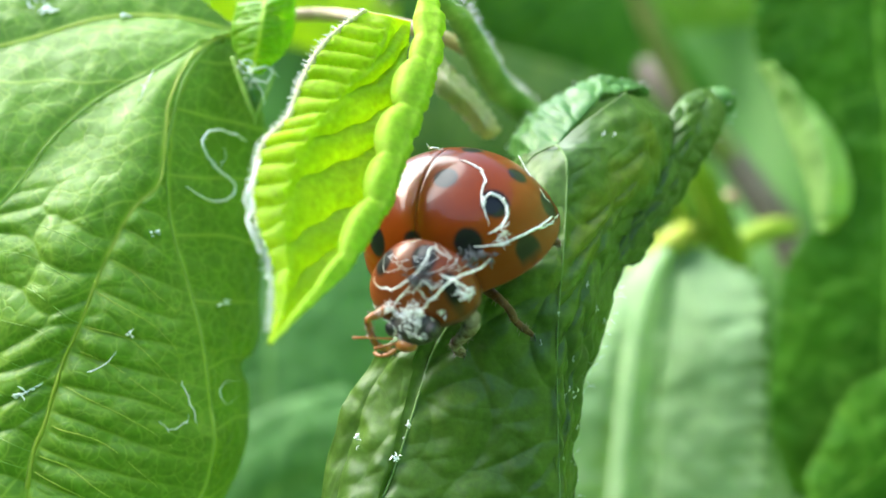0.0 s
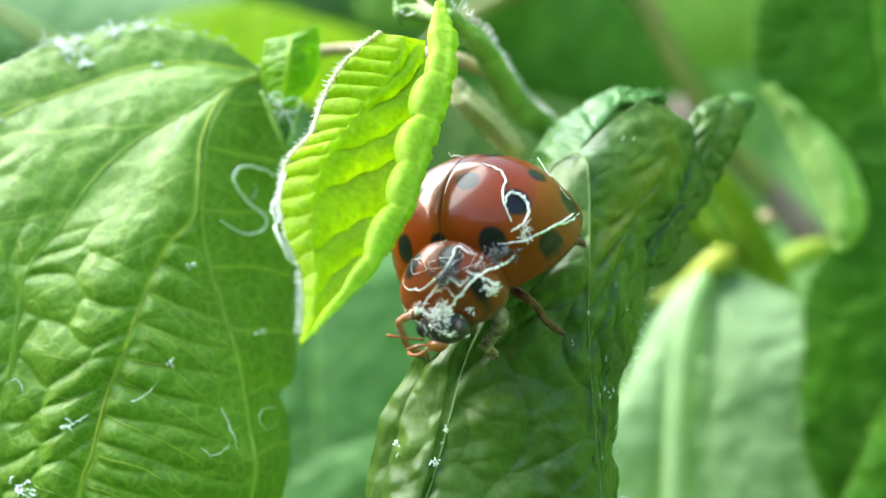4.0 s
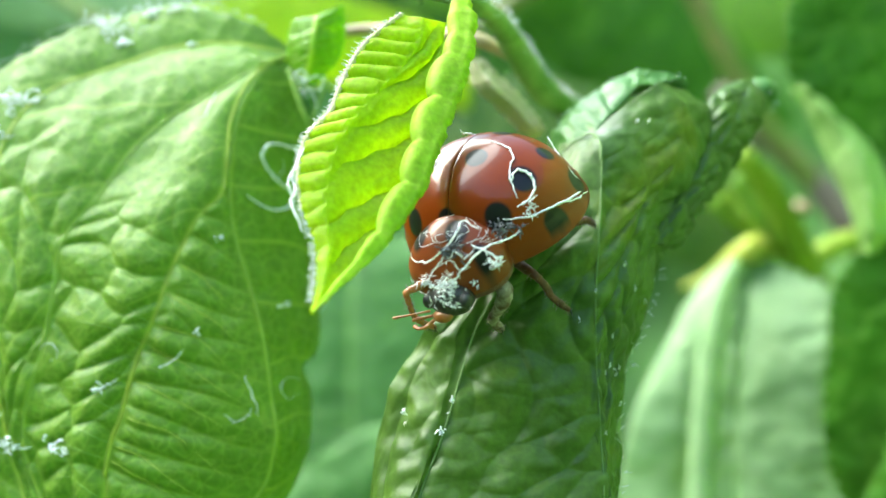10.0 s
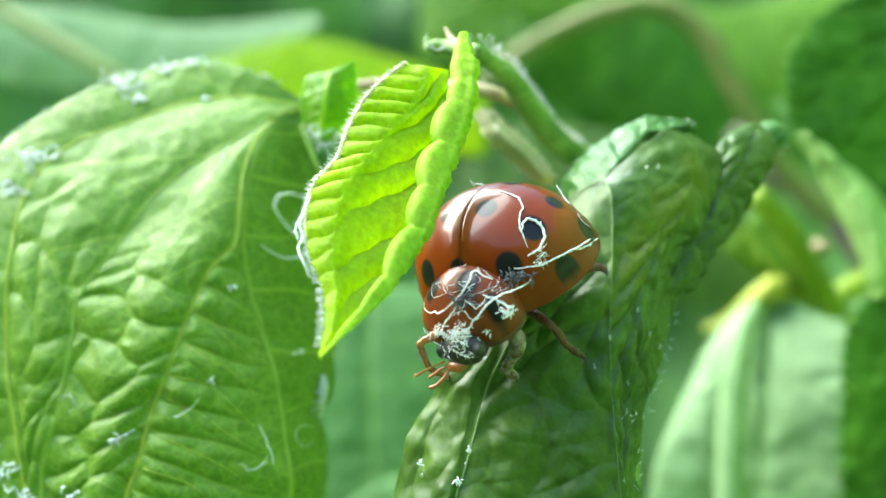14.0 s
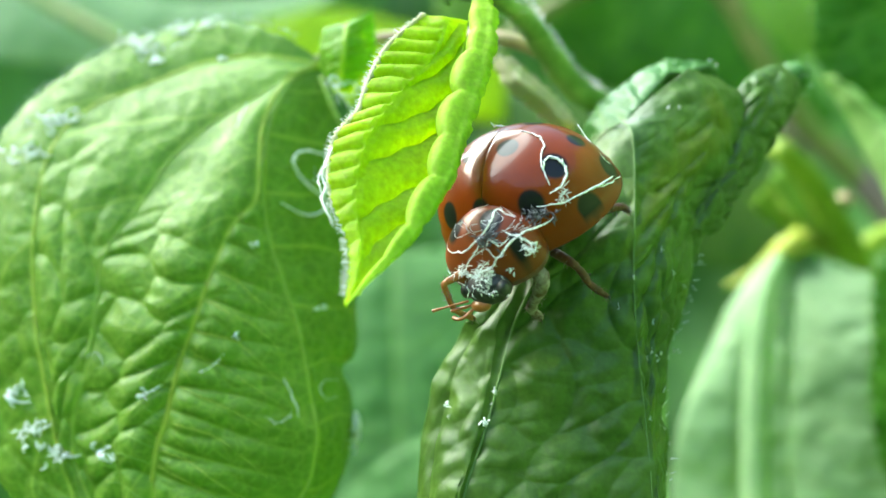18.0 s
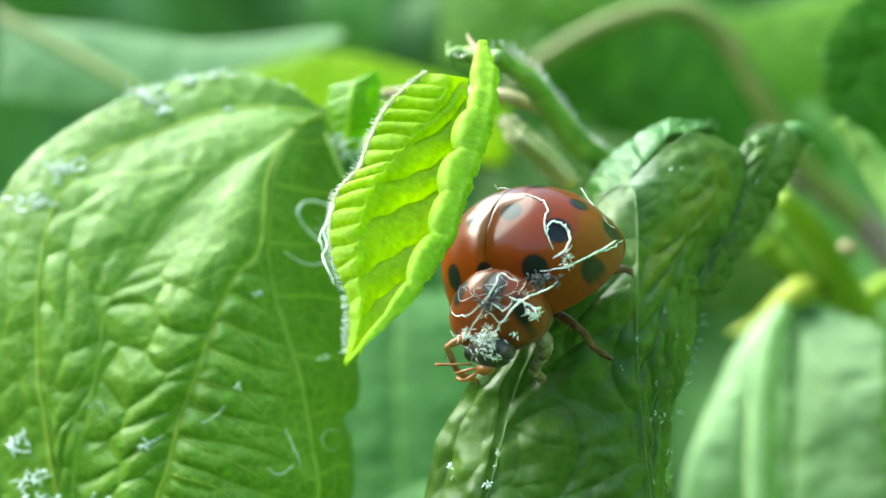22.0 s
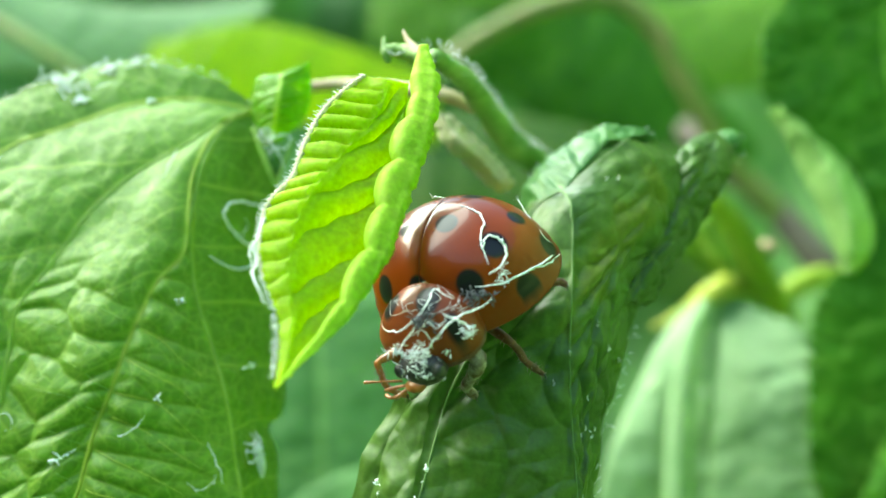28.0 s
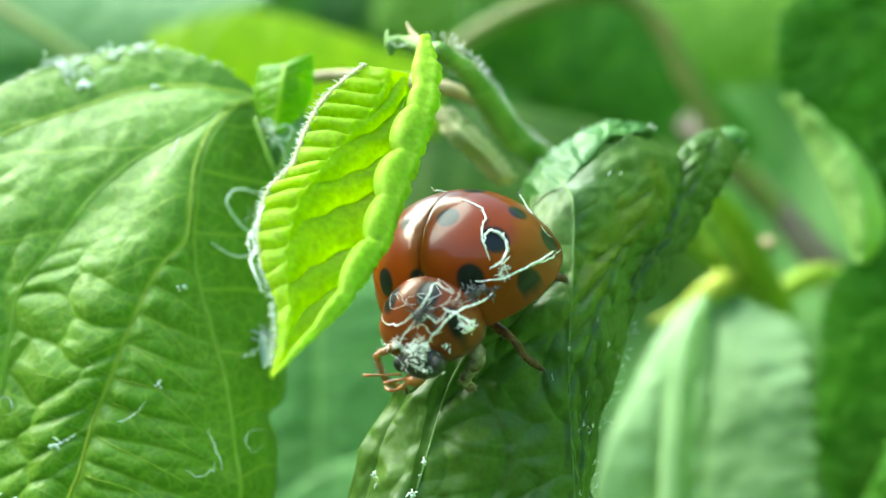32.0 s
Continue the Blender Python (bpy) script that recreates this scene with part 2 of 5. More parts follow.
def part(name, me, parent, label=""):
    ob = new(name, me)
    ob.parent = parent
    return tagged(ob, label)


def grid_faces(nv, nu, start=0, flip=False):
    i = np.arange(nv - 1)[:, None] * nu + np.arange(nu - 1)[None]
    f = np.stack([i, i + 1, i + nu + 1, i + nu], -1).reshape(-1, 4) + start
    return f[:, ::-1] if flip else f


def normals(g):
    a = np.gradient(g, axis=0)
    b = np.gradient(g, axis=1)
    n = np.cross(a, b)
    n /= np.linalg.norm(n, axis=2, keepdims=True) + 1e-12
    return n


def rough_field(g, scale, amp, seed=0.0):
    flat = g.reshape(-1, 3)
    v = np.array([noise.noise((p[0] * scale + seed, p[1] * scale, p[2] * scale)) for p in flat])
    return amp * v.reshape(g.shape[:2])


def sheet(name, g, vein, mat, thick=0.1):
    """A leaf blade of real thickness from a grid of points whose front looks along its normals."""
    nv, nu = g.shape[:2]
    n = normals(g)
    back = g - n * thick
    verts = np.vstack([g.reshape(-1, 3), back.reshape(-1, 3)])
    k = nv * nu
    faces = [grid_faces(nv, nu), grid_faces(nv, nu, k, True)]
    idx = np.arange(k).reshape(nv, nu)
    loop = np.r_[idx[0, :], idx[1:, -1], idx[-1, -2::-1], idx[-2:0:-1, 0]]
    nxt = np.roll(loop, -1)
    faces.append(np.stack([nxt, loop, loop + k, nxt + k], 1))
    return mesh_from(name, verts, np.vstack(faces), mat, (("vein", np.r_[vein.ravel(), vein.ravel()]),))


def cells(x, y, seed=0):
    """How far each place lies from the border of its cell in an uneven grid of cells: 0 on the border, about 1 inside."""
    i, j = np.floor(x), np.floor(y)
    best, second = np.full(x.shape, 9.0), np.full(x.shape, 9.0)
    for di in (-1, 0, 1):
        for dj in (-1, 0, 1):
            a, b = i + di, j + dj
            r1 = np.modf(np.abs(np.sin(a * 127.1 + b * 311.7 + seed * 17.3)) * 43758.55)[0]
            r2 = np.modf(np.abs(np.sin(a * 269.5 + b * 183.3 + seed * 31.7)) * 24634.63)[0]
            d = np.hypot(a + 0.15 + 0.7 * r1 - x, b + 0.2 + 0.6 * r2 - y)
            second = np.minimum(second, np.maximum(best, d))
            best = np.minimum(best, d)
    return second - best


def loft(ribs, nv, cols, bulge, quilt, teeth=(0, 0), tooth=0.0, lift=0.04, grain=0.05, fade=0.0, seed=0.0, blister=(1.0, 0.0), calm=(0.0, 0.0), main=1.0, share=None, skew=None, taper=0.0, puff=None, bare=()):
    """A blade lofted over its main veins. ribs: curves from base to tip; per panel: columns, bulge height,
    and quilt = (side veins, slant, height, uneven). Returns the grid of points and the vein strength."""
    R = [curve(r, nv) for r in ribs]
    v = np.linspace(0, 1, nv)[:, None]
    for side, k, inner in ((0, 0, 1), (1, -1, -2)):
        if teeth[side]:
            out = R[k] - R[inner]
            out /= np.linalg.norm(out, axis=1, keepdims=True) + 1e-9
            saw = np.abs(np.sin(np.pi * v * teeth[side] + 0.6 * np.sin(9 * v))) ** 0.7
            R[k] = R[k] + out * (saw - 0.6) * tooth * np.clip(1 - taper * v, 0, 1)
    panels, offs, veins = [], [], []
    still = 0.3 + 0.7 * np.clip((v - calm[0]) / (calm[1] - calm[0]), 0, 1) if calm[1] > calm[0] else 1.0
    for k, nu in enumerate(cols):
        last = k == len(cols) - 1
        f = np.linspace(0, 1, nu, endpoint=last)[None, :]
        lin = R[k][:, None] * (1 - f[..., None]) + R[k + 1][:, None] * f[..., None]
        wide = np.linalg.norm(R[k + 1] - R[k], axis=1)[:, None]
        hump = np.sin(np.pi * f ** (skew[k] if skew else 1)) ** 0.75
        count, slant, high, uneven, lean = (*quilt[k], 0)[:5]
        ph = v * count + slant * f + uneven * np.sin(v * 23 + f * 4 + k) + 0.5 * uneven * np.sin(v * 61 - 5 * f)
        q = np.abs(np.sin(np.pi * ph))
        edge = np.minimum(1, np.sin(np.pi * f) * 3.0) * np.minimum(1, wide / 1.2)
        edge = edge * (0.05 + 0.95 * (f ** 2 if lean > 0 else (1 - f) ** (3.5 if lean <= -1 else 1.3)) if lean else 1)
        offs.append(hump * bulge[k] * wide + high * (q ** 0.5 - 0.6) * edge * (1 - fade * v) * still)
        near = np.zeros((nv, nu))
        if k > 0 and k not in bare:
            near = np.maximum(near, main * np.exp(-(f * wide / 0.09) ** 2))
        if not last and k + 1 not in bare:
            near = np.maximum(near, main * np.exp(-((1 - f) * wide / 0.09) ** 2))
        dist = np.abs(ph - np.round(ph)) * (wide * 0 + 1)
        veins.append(np.maximum(near, 0.65 * np.exp(-(dist / min(0.05, 0.008 + 0.002 * count)) ** 2) * (wide > 0.5) * (0.3 + 0.7 * (f if lean > 0 else 1 - f) if lean else 1)))
        if puff:
            # puff: cells across, cells along, height, where along it begins, how it fades across, slant
            nx, ny, tall, start, lean_, tilt = puff[k]
            gap = cells(f * nx + 0 * v + 0.25 * np.sin(v * 19), v * ny + tilt * f + 0.3 * np.sin(f * 5 + v * 13), seed + k)
            awake = np.clip((v - start) / 0.15, 0, 1) * ((1 - f) ** lean_ if lean_ >= 0 else f ** -lean_) * np.minimum(1, wide / 1.2) * np.minimum(1, np.sin(np.pi * f) * 5 + 0.15)
            offs[-1] = offs[-1] + tall * (1 - np.exp(-2.2 * gap) - 0.45) * awake
            veins[-1] = np.maximum(veins[-1], min(0.34, 1.5 * tall) * np.exp(-(gap / 0.045) ** 2) * np.clip(awake + 0.25, 0, 1) * (v > start))
        panels.append(lin)
    g = np.concatenate(panels, 1)
    off = np.concatenate(offs, 1) * np.minimum(1, v * 12)
    n = normals(g)
    n = n * np.where(n[..., 1:2] > 0, -1, 1)
    for _ in range(6):
        n = n + 0.5 * (np.roll(n, 1, 1) + np.roll(n, -1, 1))
        n /= np.linalg.norm(n, axis=2, keepdims=True) + 1e-9
    off = off + rough_field(g, 0.55, grain * 2.0, seed) + rough_field(g, 1.6, grain, seed + 7)
    vein = np.concatenate(veins, 1)
    size, high = blister
    if high:
        cell = np.array([noise.voronoi((p[0] / size + seed + 0.3 * math.sin(p[2]), p[1] / size, 1.5 * p[2] / size))[0][:2] for p in g.reshape(-1, 3)])
        gap = (cell[:, 1] - cell[:, 0]).reshape(g.shape[:2])
        a, b = calm
        wake = np.clip((v - a) / (b - a + 1e-9), 0, 1) if b > a else 1.0
        wake = wake * (1.0 if share is None else np.repeat(share, cols)[None])
        off = off + high * (1 - np.exp(-gap * 3.0) - 0.5) * wake
        vein = np.maximum(vein, 0.3 * np.exp(-(gap / 0.05) ** 2) * wake)
    return g + n * off[..., None], vein


def facing(g, vein):
    """Turn the grid so that its front looks at the open side (towards -y)."""
    n = normals(g)
    if n[..., 1].mean() > 0:
        return g[:, ::-1], vein[:, ::-1]
    return g, vein


def tube_data(path, radii, sides=8, n=None, wob=0.0, ridge=(0, 0.0)):
    p = curve(path, n or max(8, 5 * len(path)))
    m = len(p)
    r = np.interp(np.linspace(0, 1, m), np.linspace(0, 1, len(radii)), radii)
    t = np.gradient(p, axis=0)
    t /= np.linalg.norm(t, axis=1, keepdims=True) + 1e-9
    a = np.cross(t, (0.31, 0.91, 0.27))
    a /= np.linalg.norm(a, axis=1, keepdims=True) + 1e-9
    b = np.cross(t, a)
    ang = np.linspace(0, 2 * np.pi, sides, endpoint=False)
    rr = r[:, None] * (1 + wob * np.sin(np.arange(m)[:, None] * 1.7 + 2 * ang[None]))
    if ridge[0]:
        rr = rr * (1 + ridge[1] * (np.abs(np.sin(np.pi * ridge[0] * np.linspace(0, 1, m)))[:, None] - 0.5))
    ring = p[:, None] + rr[..., None] * (np.cos(ang)[None, :, None] * a[:, None] + np.sin(ang)[None, :, None] * b[:, None])
    verts = np.vstack([ring.reshape(-1, 3), p[:1] - t[:1] * r[0] * 0.6, p[-1:] + t[-1:] * r[-1] * 0.6])
    faces = []
    for i in range(m - 1):
        for j in range(sides):
            k = (j + 1) % sides
            faces.append((i * sides + j, i * sides + k, (i + 1) * sides + k, (i + 1) * sides + j))
    c0, c1 = m * sides, m * sides + 1
    for j in range(sides):
        k = (j + 1) % sides
        faces.append((c0, k, j))
        faces.append((c1, (m - 1) * sides + j, (m - 1) * sides + k))
    return verts, faces


def tube(name, path, radii, mat, sides=8, n=None, wob=0.0, ridge=(0, 0.0)):
    v, f = tube_data(path, radii, sides, n, wob, ridge)
    return mesh_from(name, v, f, mat, (("vein", np.zeros(len(v))),))


def joined(name, pieces, mat):
    verts, faces, at = [], [], 0
    for v, f in pieces:
        verts.append(v)
        faces += [tuple(int(i) + at for i in q) for q in f]
        at += len(v)
    verts = np.vstack(verts)
    return mesh_from(name, verts, faces, mat, (("vein", np.zeros(len(verts))),))


def along(g, col, a=0.0, b=1.0, lift=0.03, step=3):
    """A line down one column of a blade, just proud of it."""
    n = normals(g)
    nv = len(g)
    i = np.arange(int(a * nv), int(b * (nv - 1)) + 1, step)
    return g[i, col] + n[i, col] * lift


def ellipsoid(centre, axes, nu=14, nv=9, frame_=None, bump=0.0, seed=0):
    th = np.linspace(0, 2 * np.pi, nu, endpoint=False)
    ph = np.linspace(-np.pi / 2, np.pi / 2, nv)
    v = np.array([(np.cos(f) * np.cos(t), np.cos(f) * np.sin(t), np.sin(f)) for f in ph for t in th])
    if bump:
        v = v * (1 + bump * np.array([noise.noise((3 * p[0] + seed, 3 * p[1], 3 * p[2])) for p in v]))[:, None]
    v = v * np.array(axes)
    if frame_ is not None:
        v = v @ np.array(frame_).T
    faces = []
    for i in range(nv - 1):
        for j in range(nu):
            k = (j + 1) % nu
            faces.append((i * nu + j, i * nu + k, (i + 1) * nu + k, (i + 1) * nu + j))
    return v + np.array(centre), faces


def solid(name, data, mat):
    return mesh_from(name, data[0], data[1], mat, (("vein", np.zeros(len(data[0]))),))


def thing(name, label, category, group=""):
    return tagged(new(name), label, category, group)


# ---- the plant ----
shrub = thing("shrub", "leafy green shrub shoot with crinkled drooping leaves", "shrub")

# the broad hanging leaf, lofted over its fan of main veins
broad_ribs = []
broad_ribs.append([(-7.93, 5.9, 7.24), (-9.19, 6, 8.16), (-10.87, 6, 8.81), (-12.66, 6, 9.12), (-14.67, 5.6, 8.67), (-16.66, 5, 7.95), (-18.64, 4.3, 6.66), (-20.31, 3.6, 5.08), (-21.52, 3, 2.9), (-22.51, 2.3, -0.85), (-22, 1.5, -6.33), (-19.97, 0.4, -9.41), (-17.56, 0.1, -12.58)])  # margin, upper side
broad_ribs.append([(-8, 5.9, 7.12), (-10.23, 5.4, 7.38), (-12.42, 4.9, 7.17), (-15.16, 4.2, 6.07), (-17.52, 3.4, 4.89), (-18.56, 2.4, 2.85), (-18.67, 1.4, -0.19), (-18.29, 0.7, -3.7), (-17.41, 0.2, -7.32), (-16.64, -0.1, -9.88), (-15.54, -0.3, -12.63)])  # first vein
broad_ribs.append([(-8.03, 5.8, 7), (-8.98, 4.6, 6.37), (-10.2, 3.6, 5.26), (-12.02, 3, 4.04), (-13.52, 2.3, 2.41), (-14.61, 1.5, 0.44), (-15.53, 1, -1.13), (-15.72, 0.6, -3.07), (-15.88, 0.2, -5.07), (-16.39, -0.2, -8.64), (-14.44, -0.5, -12.75)])  # second vein
broad_ribs.append([(-8.03, 5.8, 6.93), (-8.98, 4.4, 6.13), (-9.55, 3.1, 4.45), (-9.59, 2.2, 2.61), (-9.63, 1.7, 0.96), (-10.37, 1.2, -0.02), (-11.05, 0.7, -1.68), (-11.6, 0.2, -3.65), (-12.2, 0, -5.45), (-12.63, -0.3, -7.41), (-13.05, -0.5, -9.06), (-12.93, -0.8, -12.63)])  # strongest vein
broad_ribs.append([(-8, 5.8, 6.88), (-8.79, 4.5, 6.1), (-9.33, 3.2, 4.47), (-9.47, 2.4, 2.59), (-9.38, 1.9, 0.88), (-9.07, 1.7, -0.83), (-8.43, 1.5, -2.56), (-7.81, 1.2, -4.39), (-7.37, 0.9, -6.53), (-7.1, 0.6, -8.44), (-7.87, 0.4, -10.64), (-11.22, 0, -12.94)])  # last vein
broad_ribs.append([(-7.95, 5.9, 6.95), (-7.51, 6.2, 6.28), (-6.97, 6.4, 4.74), (-6.51, 6.4, 2.68), (-6.35, 6.2, 0.26), (-6.41, 5.8, -2.12), (-6.4, 5.5, -3.76), (-6.3, 5.3, -4.91), (-6.48, 5, -5.72), (-6.88, 4.6, -6.12), (-6.59, 4.8, -7.05), (-6.5, 4.8, -8.1), (-6.66, 4.4, -9.85), (-7.5, 3.6, -11.66), (-9.87, 2.4, -14.1)])  # margin, lower side
broad_g, broad_v = loft(broad_ribs, 420, (44, 70, 84, 80, 56), (0.05, 0.06, 0.11, 0.08, 0.06),
                        ((4, 0.8, 0.03, 0.03), (5, 1.0, 0.06, 0.04), (7, 1.2, 0.06, 0.05, 1), (20, 0.2, 0.36, 0.1, -0.5), (10, 0.3, 0.05, 0.05)),
                        teeth=(26, 0), tooth=0.12, grain=0.045, blister=(1.0, 0.03), calm=(0.2, 0.5), skew=(1, 1.4, 2.0, 0.7, 1),
                        puff=((2.2, 14, 0.13, 0.45, 0, 0.5), (2.2, 13, 0.19, 0.33, 0, 0.8), (1.9, 17, 0.28, 0.36, 0, 0.5), (2.2, 20, 0.22, 0.42, 1.3, 0.2), (1.8, 12, 0.05, 0.2, 0, 0.3)))
broad_g, broad_v = facing(broad_g, broad_v)
broad_leaf = part("leaf", sheet("broad_leaf", broad_g, broad_v, LEAF, 0.12), shrub, "broad glossy green drooping leaf with quilted surface")


def on_blade(g, x, z, lift=0.05):
    """The place on a blade's front at x, z (millimetres), a little proud of it."""
    d = (g[..., 0] - x) ** 2 + (g[..., 2] - z) ** 2
    i, j = np.unravel_index(np.argmin(d), d.shape)
    n = normals(g[max(0, i - 4):i + 5, max(0, j - 4):j + 5])[min(4, i), min(4, j)]
    return np.array((x, g[i, j, 1], z)) + n * lift


for rib, r0, r1 in ((1, 0.06, 0.03), (2, 0.05, 0.022), (3, 0.035, 0.085), (4, 0.045, 0.02)):
    pts = curve(broad_ribs[rib], 60)[:52]
    line = np.array([on_blade(broad_g, p[0], p[2], 0.07 if rib == 3 else 0.012) for p in pts[1:]])
    part("vein", tube("main_vein", line[::2], (r0, 0.7 * r0, r1), VEIN if rib in (1, 3) else VEIN_MID, 6, 90), broad_leaf, "pale yellow-green leaf vein")

# finer side veins in its lower half, a ladder on either side of the strongest one
near, right, left = (curve(broad_ribs[k], 200) for k in (3, 4, 2))
rng = random.Random(33)
for i in range(9):
    v = 0.5 + 0.05 * i + rng.uniform(-0.012, 0.012)
    for other, drop, reach in ((right, 0.05, 0.75), (left, -0.035, 0.8)):
        a, b = near[int(v * 199)], other[min(199, int((v + drop) * 199))]
        pts = [on_blade(broad_g, *((a + (b - a) * f * reach)[[0, 2]] + (0, (0.25 + 0.1 * (i % 3)) * math.sin(math.pi * f) + 0.06 * math.sin(7 * f + 2 * i))), 0.008) for f in np.linspace(0, 1, 9)]
        part("vein", tube("side_vein", pts, (0.022, 0.016, 0.007), VEIN_MID if drop < 0 else VEIN, 5, 26), broad_leaf, "pale yellow-green leaf vein")

# the dark folded leaf that the beetle sits on
fold_ribs = []
fold_ribs.append([(3.34, 3, 2.72), (2.28, 2, 1.1), (0.73, 0.4, -1.2), (-0.93, -1.4, -3.52), (-1.33, -1.4, -3.9), (-1.66, -1.3, -4.57), (-2.2, -1.3, -5.4), (-2.54, -1.35, -6.05), (-2.67, -1.45, -6.79), (-2.89, -1.6, -7.67), (-2.97, -1.8, -8.37), (-3.06, -2.3, -10.0), (-3.0, -3.8, -13.5)])  # outer edge of the flap
fold_ribs.append([(3.45, 2.2, 2.85), (2.5, 1.0, 0.95), (1.0, -0.5, -1.6), (-0.37, -1.6, -3.72), (-0.94, -1.6, -4.16), (-1.39, -1.65, -4.83), (-1.67, -1.7, -5.59), (-1.93, -1.85, -6.52), (-2.17, -1.95, -7.26), (-2.44, -2.25, -8.36), (-2.58, -2.8, -10.09), (-2.6, -3.6, -13.5)])  # turn of the flap
fold_ribs.append([(3.5, 1.7, 2.9), (2.6, 0.6, 0.9), (1.2, -0.9, -1.85), (-0.11, -2.0, -3.79), (-0.23, -2.1, -4.53), (-0.4, -2.3, -5.45), (-0.56, -2.5, -6.16), (-0.76, -2.75, -7.04), (-0.97, -3.05, -7.89), (-1.29, -3.4, -8.89), (-1.51, -3.7, -9.78), (-1.95, -4.4, -13.5)])  # lip of the groove
fold_ribs.append([(3.61, 1.4, 2.98), (2.76, 0, 0.83), (1.47, -1.4, -1.92), (0.42, -1.8, -3.81), (-0.08, -2.3, -5.63), (-0.72, -2.8, -7.77), (-1.03, -3.1, -8.52), (-1.5, -3.7, -10.2), (-1.8, -4.3, -13.5)])  # midrib
fold_ribs.append([(4.53, 1.2, 3.32), (4.79, 0.2, 2.75), (4.72, -0.7, 0.81), (4.56, -1.5, -1.53), (4.52, -1.8, -3.43), (4.63, -2.1, -5.29), (4.81, -2.6, -8.19), (4.83, -3.2, -10.4), (4.7, -4, -13.5)])  # side vein
fold_ribs.append([(7.26, 2.2, 5.53), (8.14, 1.8, 4.29), (7.68, 1.2, 2.33), (6.68, 0.4, 0.43), (6.26, -0.2, -1.19), (5.87, -0.7, -2.56), (5.62, -1, -3.52), (5.26, -1.4, -5.02), (5.04, -1.9, -6.85), (5.0, -2.4, -8.43), (4.94, -3, -10.02), (4.85, -3.8, -13.5)])  # turn of the panel
fold_ribs.append([(9.16, 4.2, 5.16), (10.18, 4.6, 4.64), (10.07, 4.2, 3.22), (9.02, 3.2, 1.24), (7.76, 2.0, -0.3), (7.16, 1.2, -1.66), (6.7, 0.5, -3.06), (6.38, 0.2, -4.06), (5.98, -0.1, -5.03), (5.71, -0.5, -5.97), (5.5, -0.8, -7.1), (5.72, -1, -8.23), (5.62, -1.2, -8.96), (5.48, -1.8, -10.51), (5.5, -2.6, -13.5)])  # far edge
fold_g, fold_v = loft(fold_ribs, 380, (26, 40, 20, 100, 50, 44), (0.08, 0.1, -0.12, 0.04, 0.0, 0.0),
                      ((14, 0.8, 0.03, 0.3), (12, 0.8, 0.03, 0.3), (10, 0.3, 0.02, 0.3), (6, 0.8, 0.03, 0.6), (9, -0.4, 0.06, 0.6), (10, -0.4, 0.08, 0.6)),
                      teeth=(0, 9), tooth=0.16, grain=0.10, seed=31, blister=(2.6, 0.1), share=(0.1, 0.2, 0.0, 0.8, 1.0, 1.0), bare=(1, 2, 5),
                      puff=((1.2, 14, 0.04, 0.3, 0, 0.3), (1.6, 16, 0.04, 0.3, 0, 0.3), (1, 8, 0, 0.3, 0, 0), (2.2, 9, 0.19, 0.15, 0, 0.6), (1.7, 12, 0.24, 0.03, 0, -0.4), (1.4, 13, 0.22, 0.03, 0, -0.4)))
fold_g, fold_v = facing(fold_g, fold_v)
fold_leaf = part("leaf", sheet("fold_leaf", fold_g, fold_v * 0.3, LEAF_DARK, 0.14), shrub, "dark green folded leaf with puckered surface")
for rib, r0, r1 in ((3, 0.05, 0.065), (4, 0.055, 0.03)):
    pts = curve(fold_ribs[rib], 50)[1:]
    pts = np.array([on_blade(fold_g, p[0], p[2], 0.025) for p in pts])
    for _ in range(3):
        pts[1:-1] = (pts[:-2] + 2 * pts[1:-1] + pts[2:]) / 4
    part("vein", tube("fold_vein", pts[::3], (r0 * 0.6, r1 * 0.6), VEIN_DULL, 6, 80), fold_leaf, "pale leaf vein")
part("vein", tube("fold_vein", [(4.74, -0.3, 2.23), (4.74, 0, 2.8), (4.56, 0.9, 3.27), (4.21, 1.1, 3.16), (3.74, 1.2, 2.86), (3.38, 1.2, 2.33)], (0.035, 0.045, 0.045, 0.04, 0.03), VEIN_DULL, 6, 30), fold_leaf, "pale leaf vein")
# its far half, bent back over the top
far_a = [(3.25, 4.5, 2.97), (4.08, 5.2, 4.34), (5.36, 5.6, 5.33), (6.54, 5.6, 5.95), (7.57, 5.4, 6.06), (8.54, 5, 5.95)]
far_b = [(3.55, 1.8, 2.63), (4.55, 1.3, 3.35), (5.52, 2.1, 4.31), (6.55, 3.05, 5.36), (7.48, 3.8, 5.65), (8.43, 4.5, 5.94)]
far_g, far_v = loft([far_a, far_b], 90, (40,), (0.14,), ((6, 0.4, 0.15, 0.3),), grain=0.1, seed=12)
far_g, far_v = facing(far_g, far_v)
part("leaf_fold", sheet("fold_back", far_g, far_v, LEAF_MID, 0.14), fold_leaf)
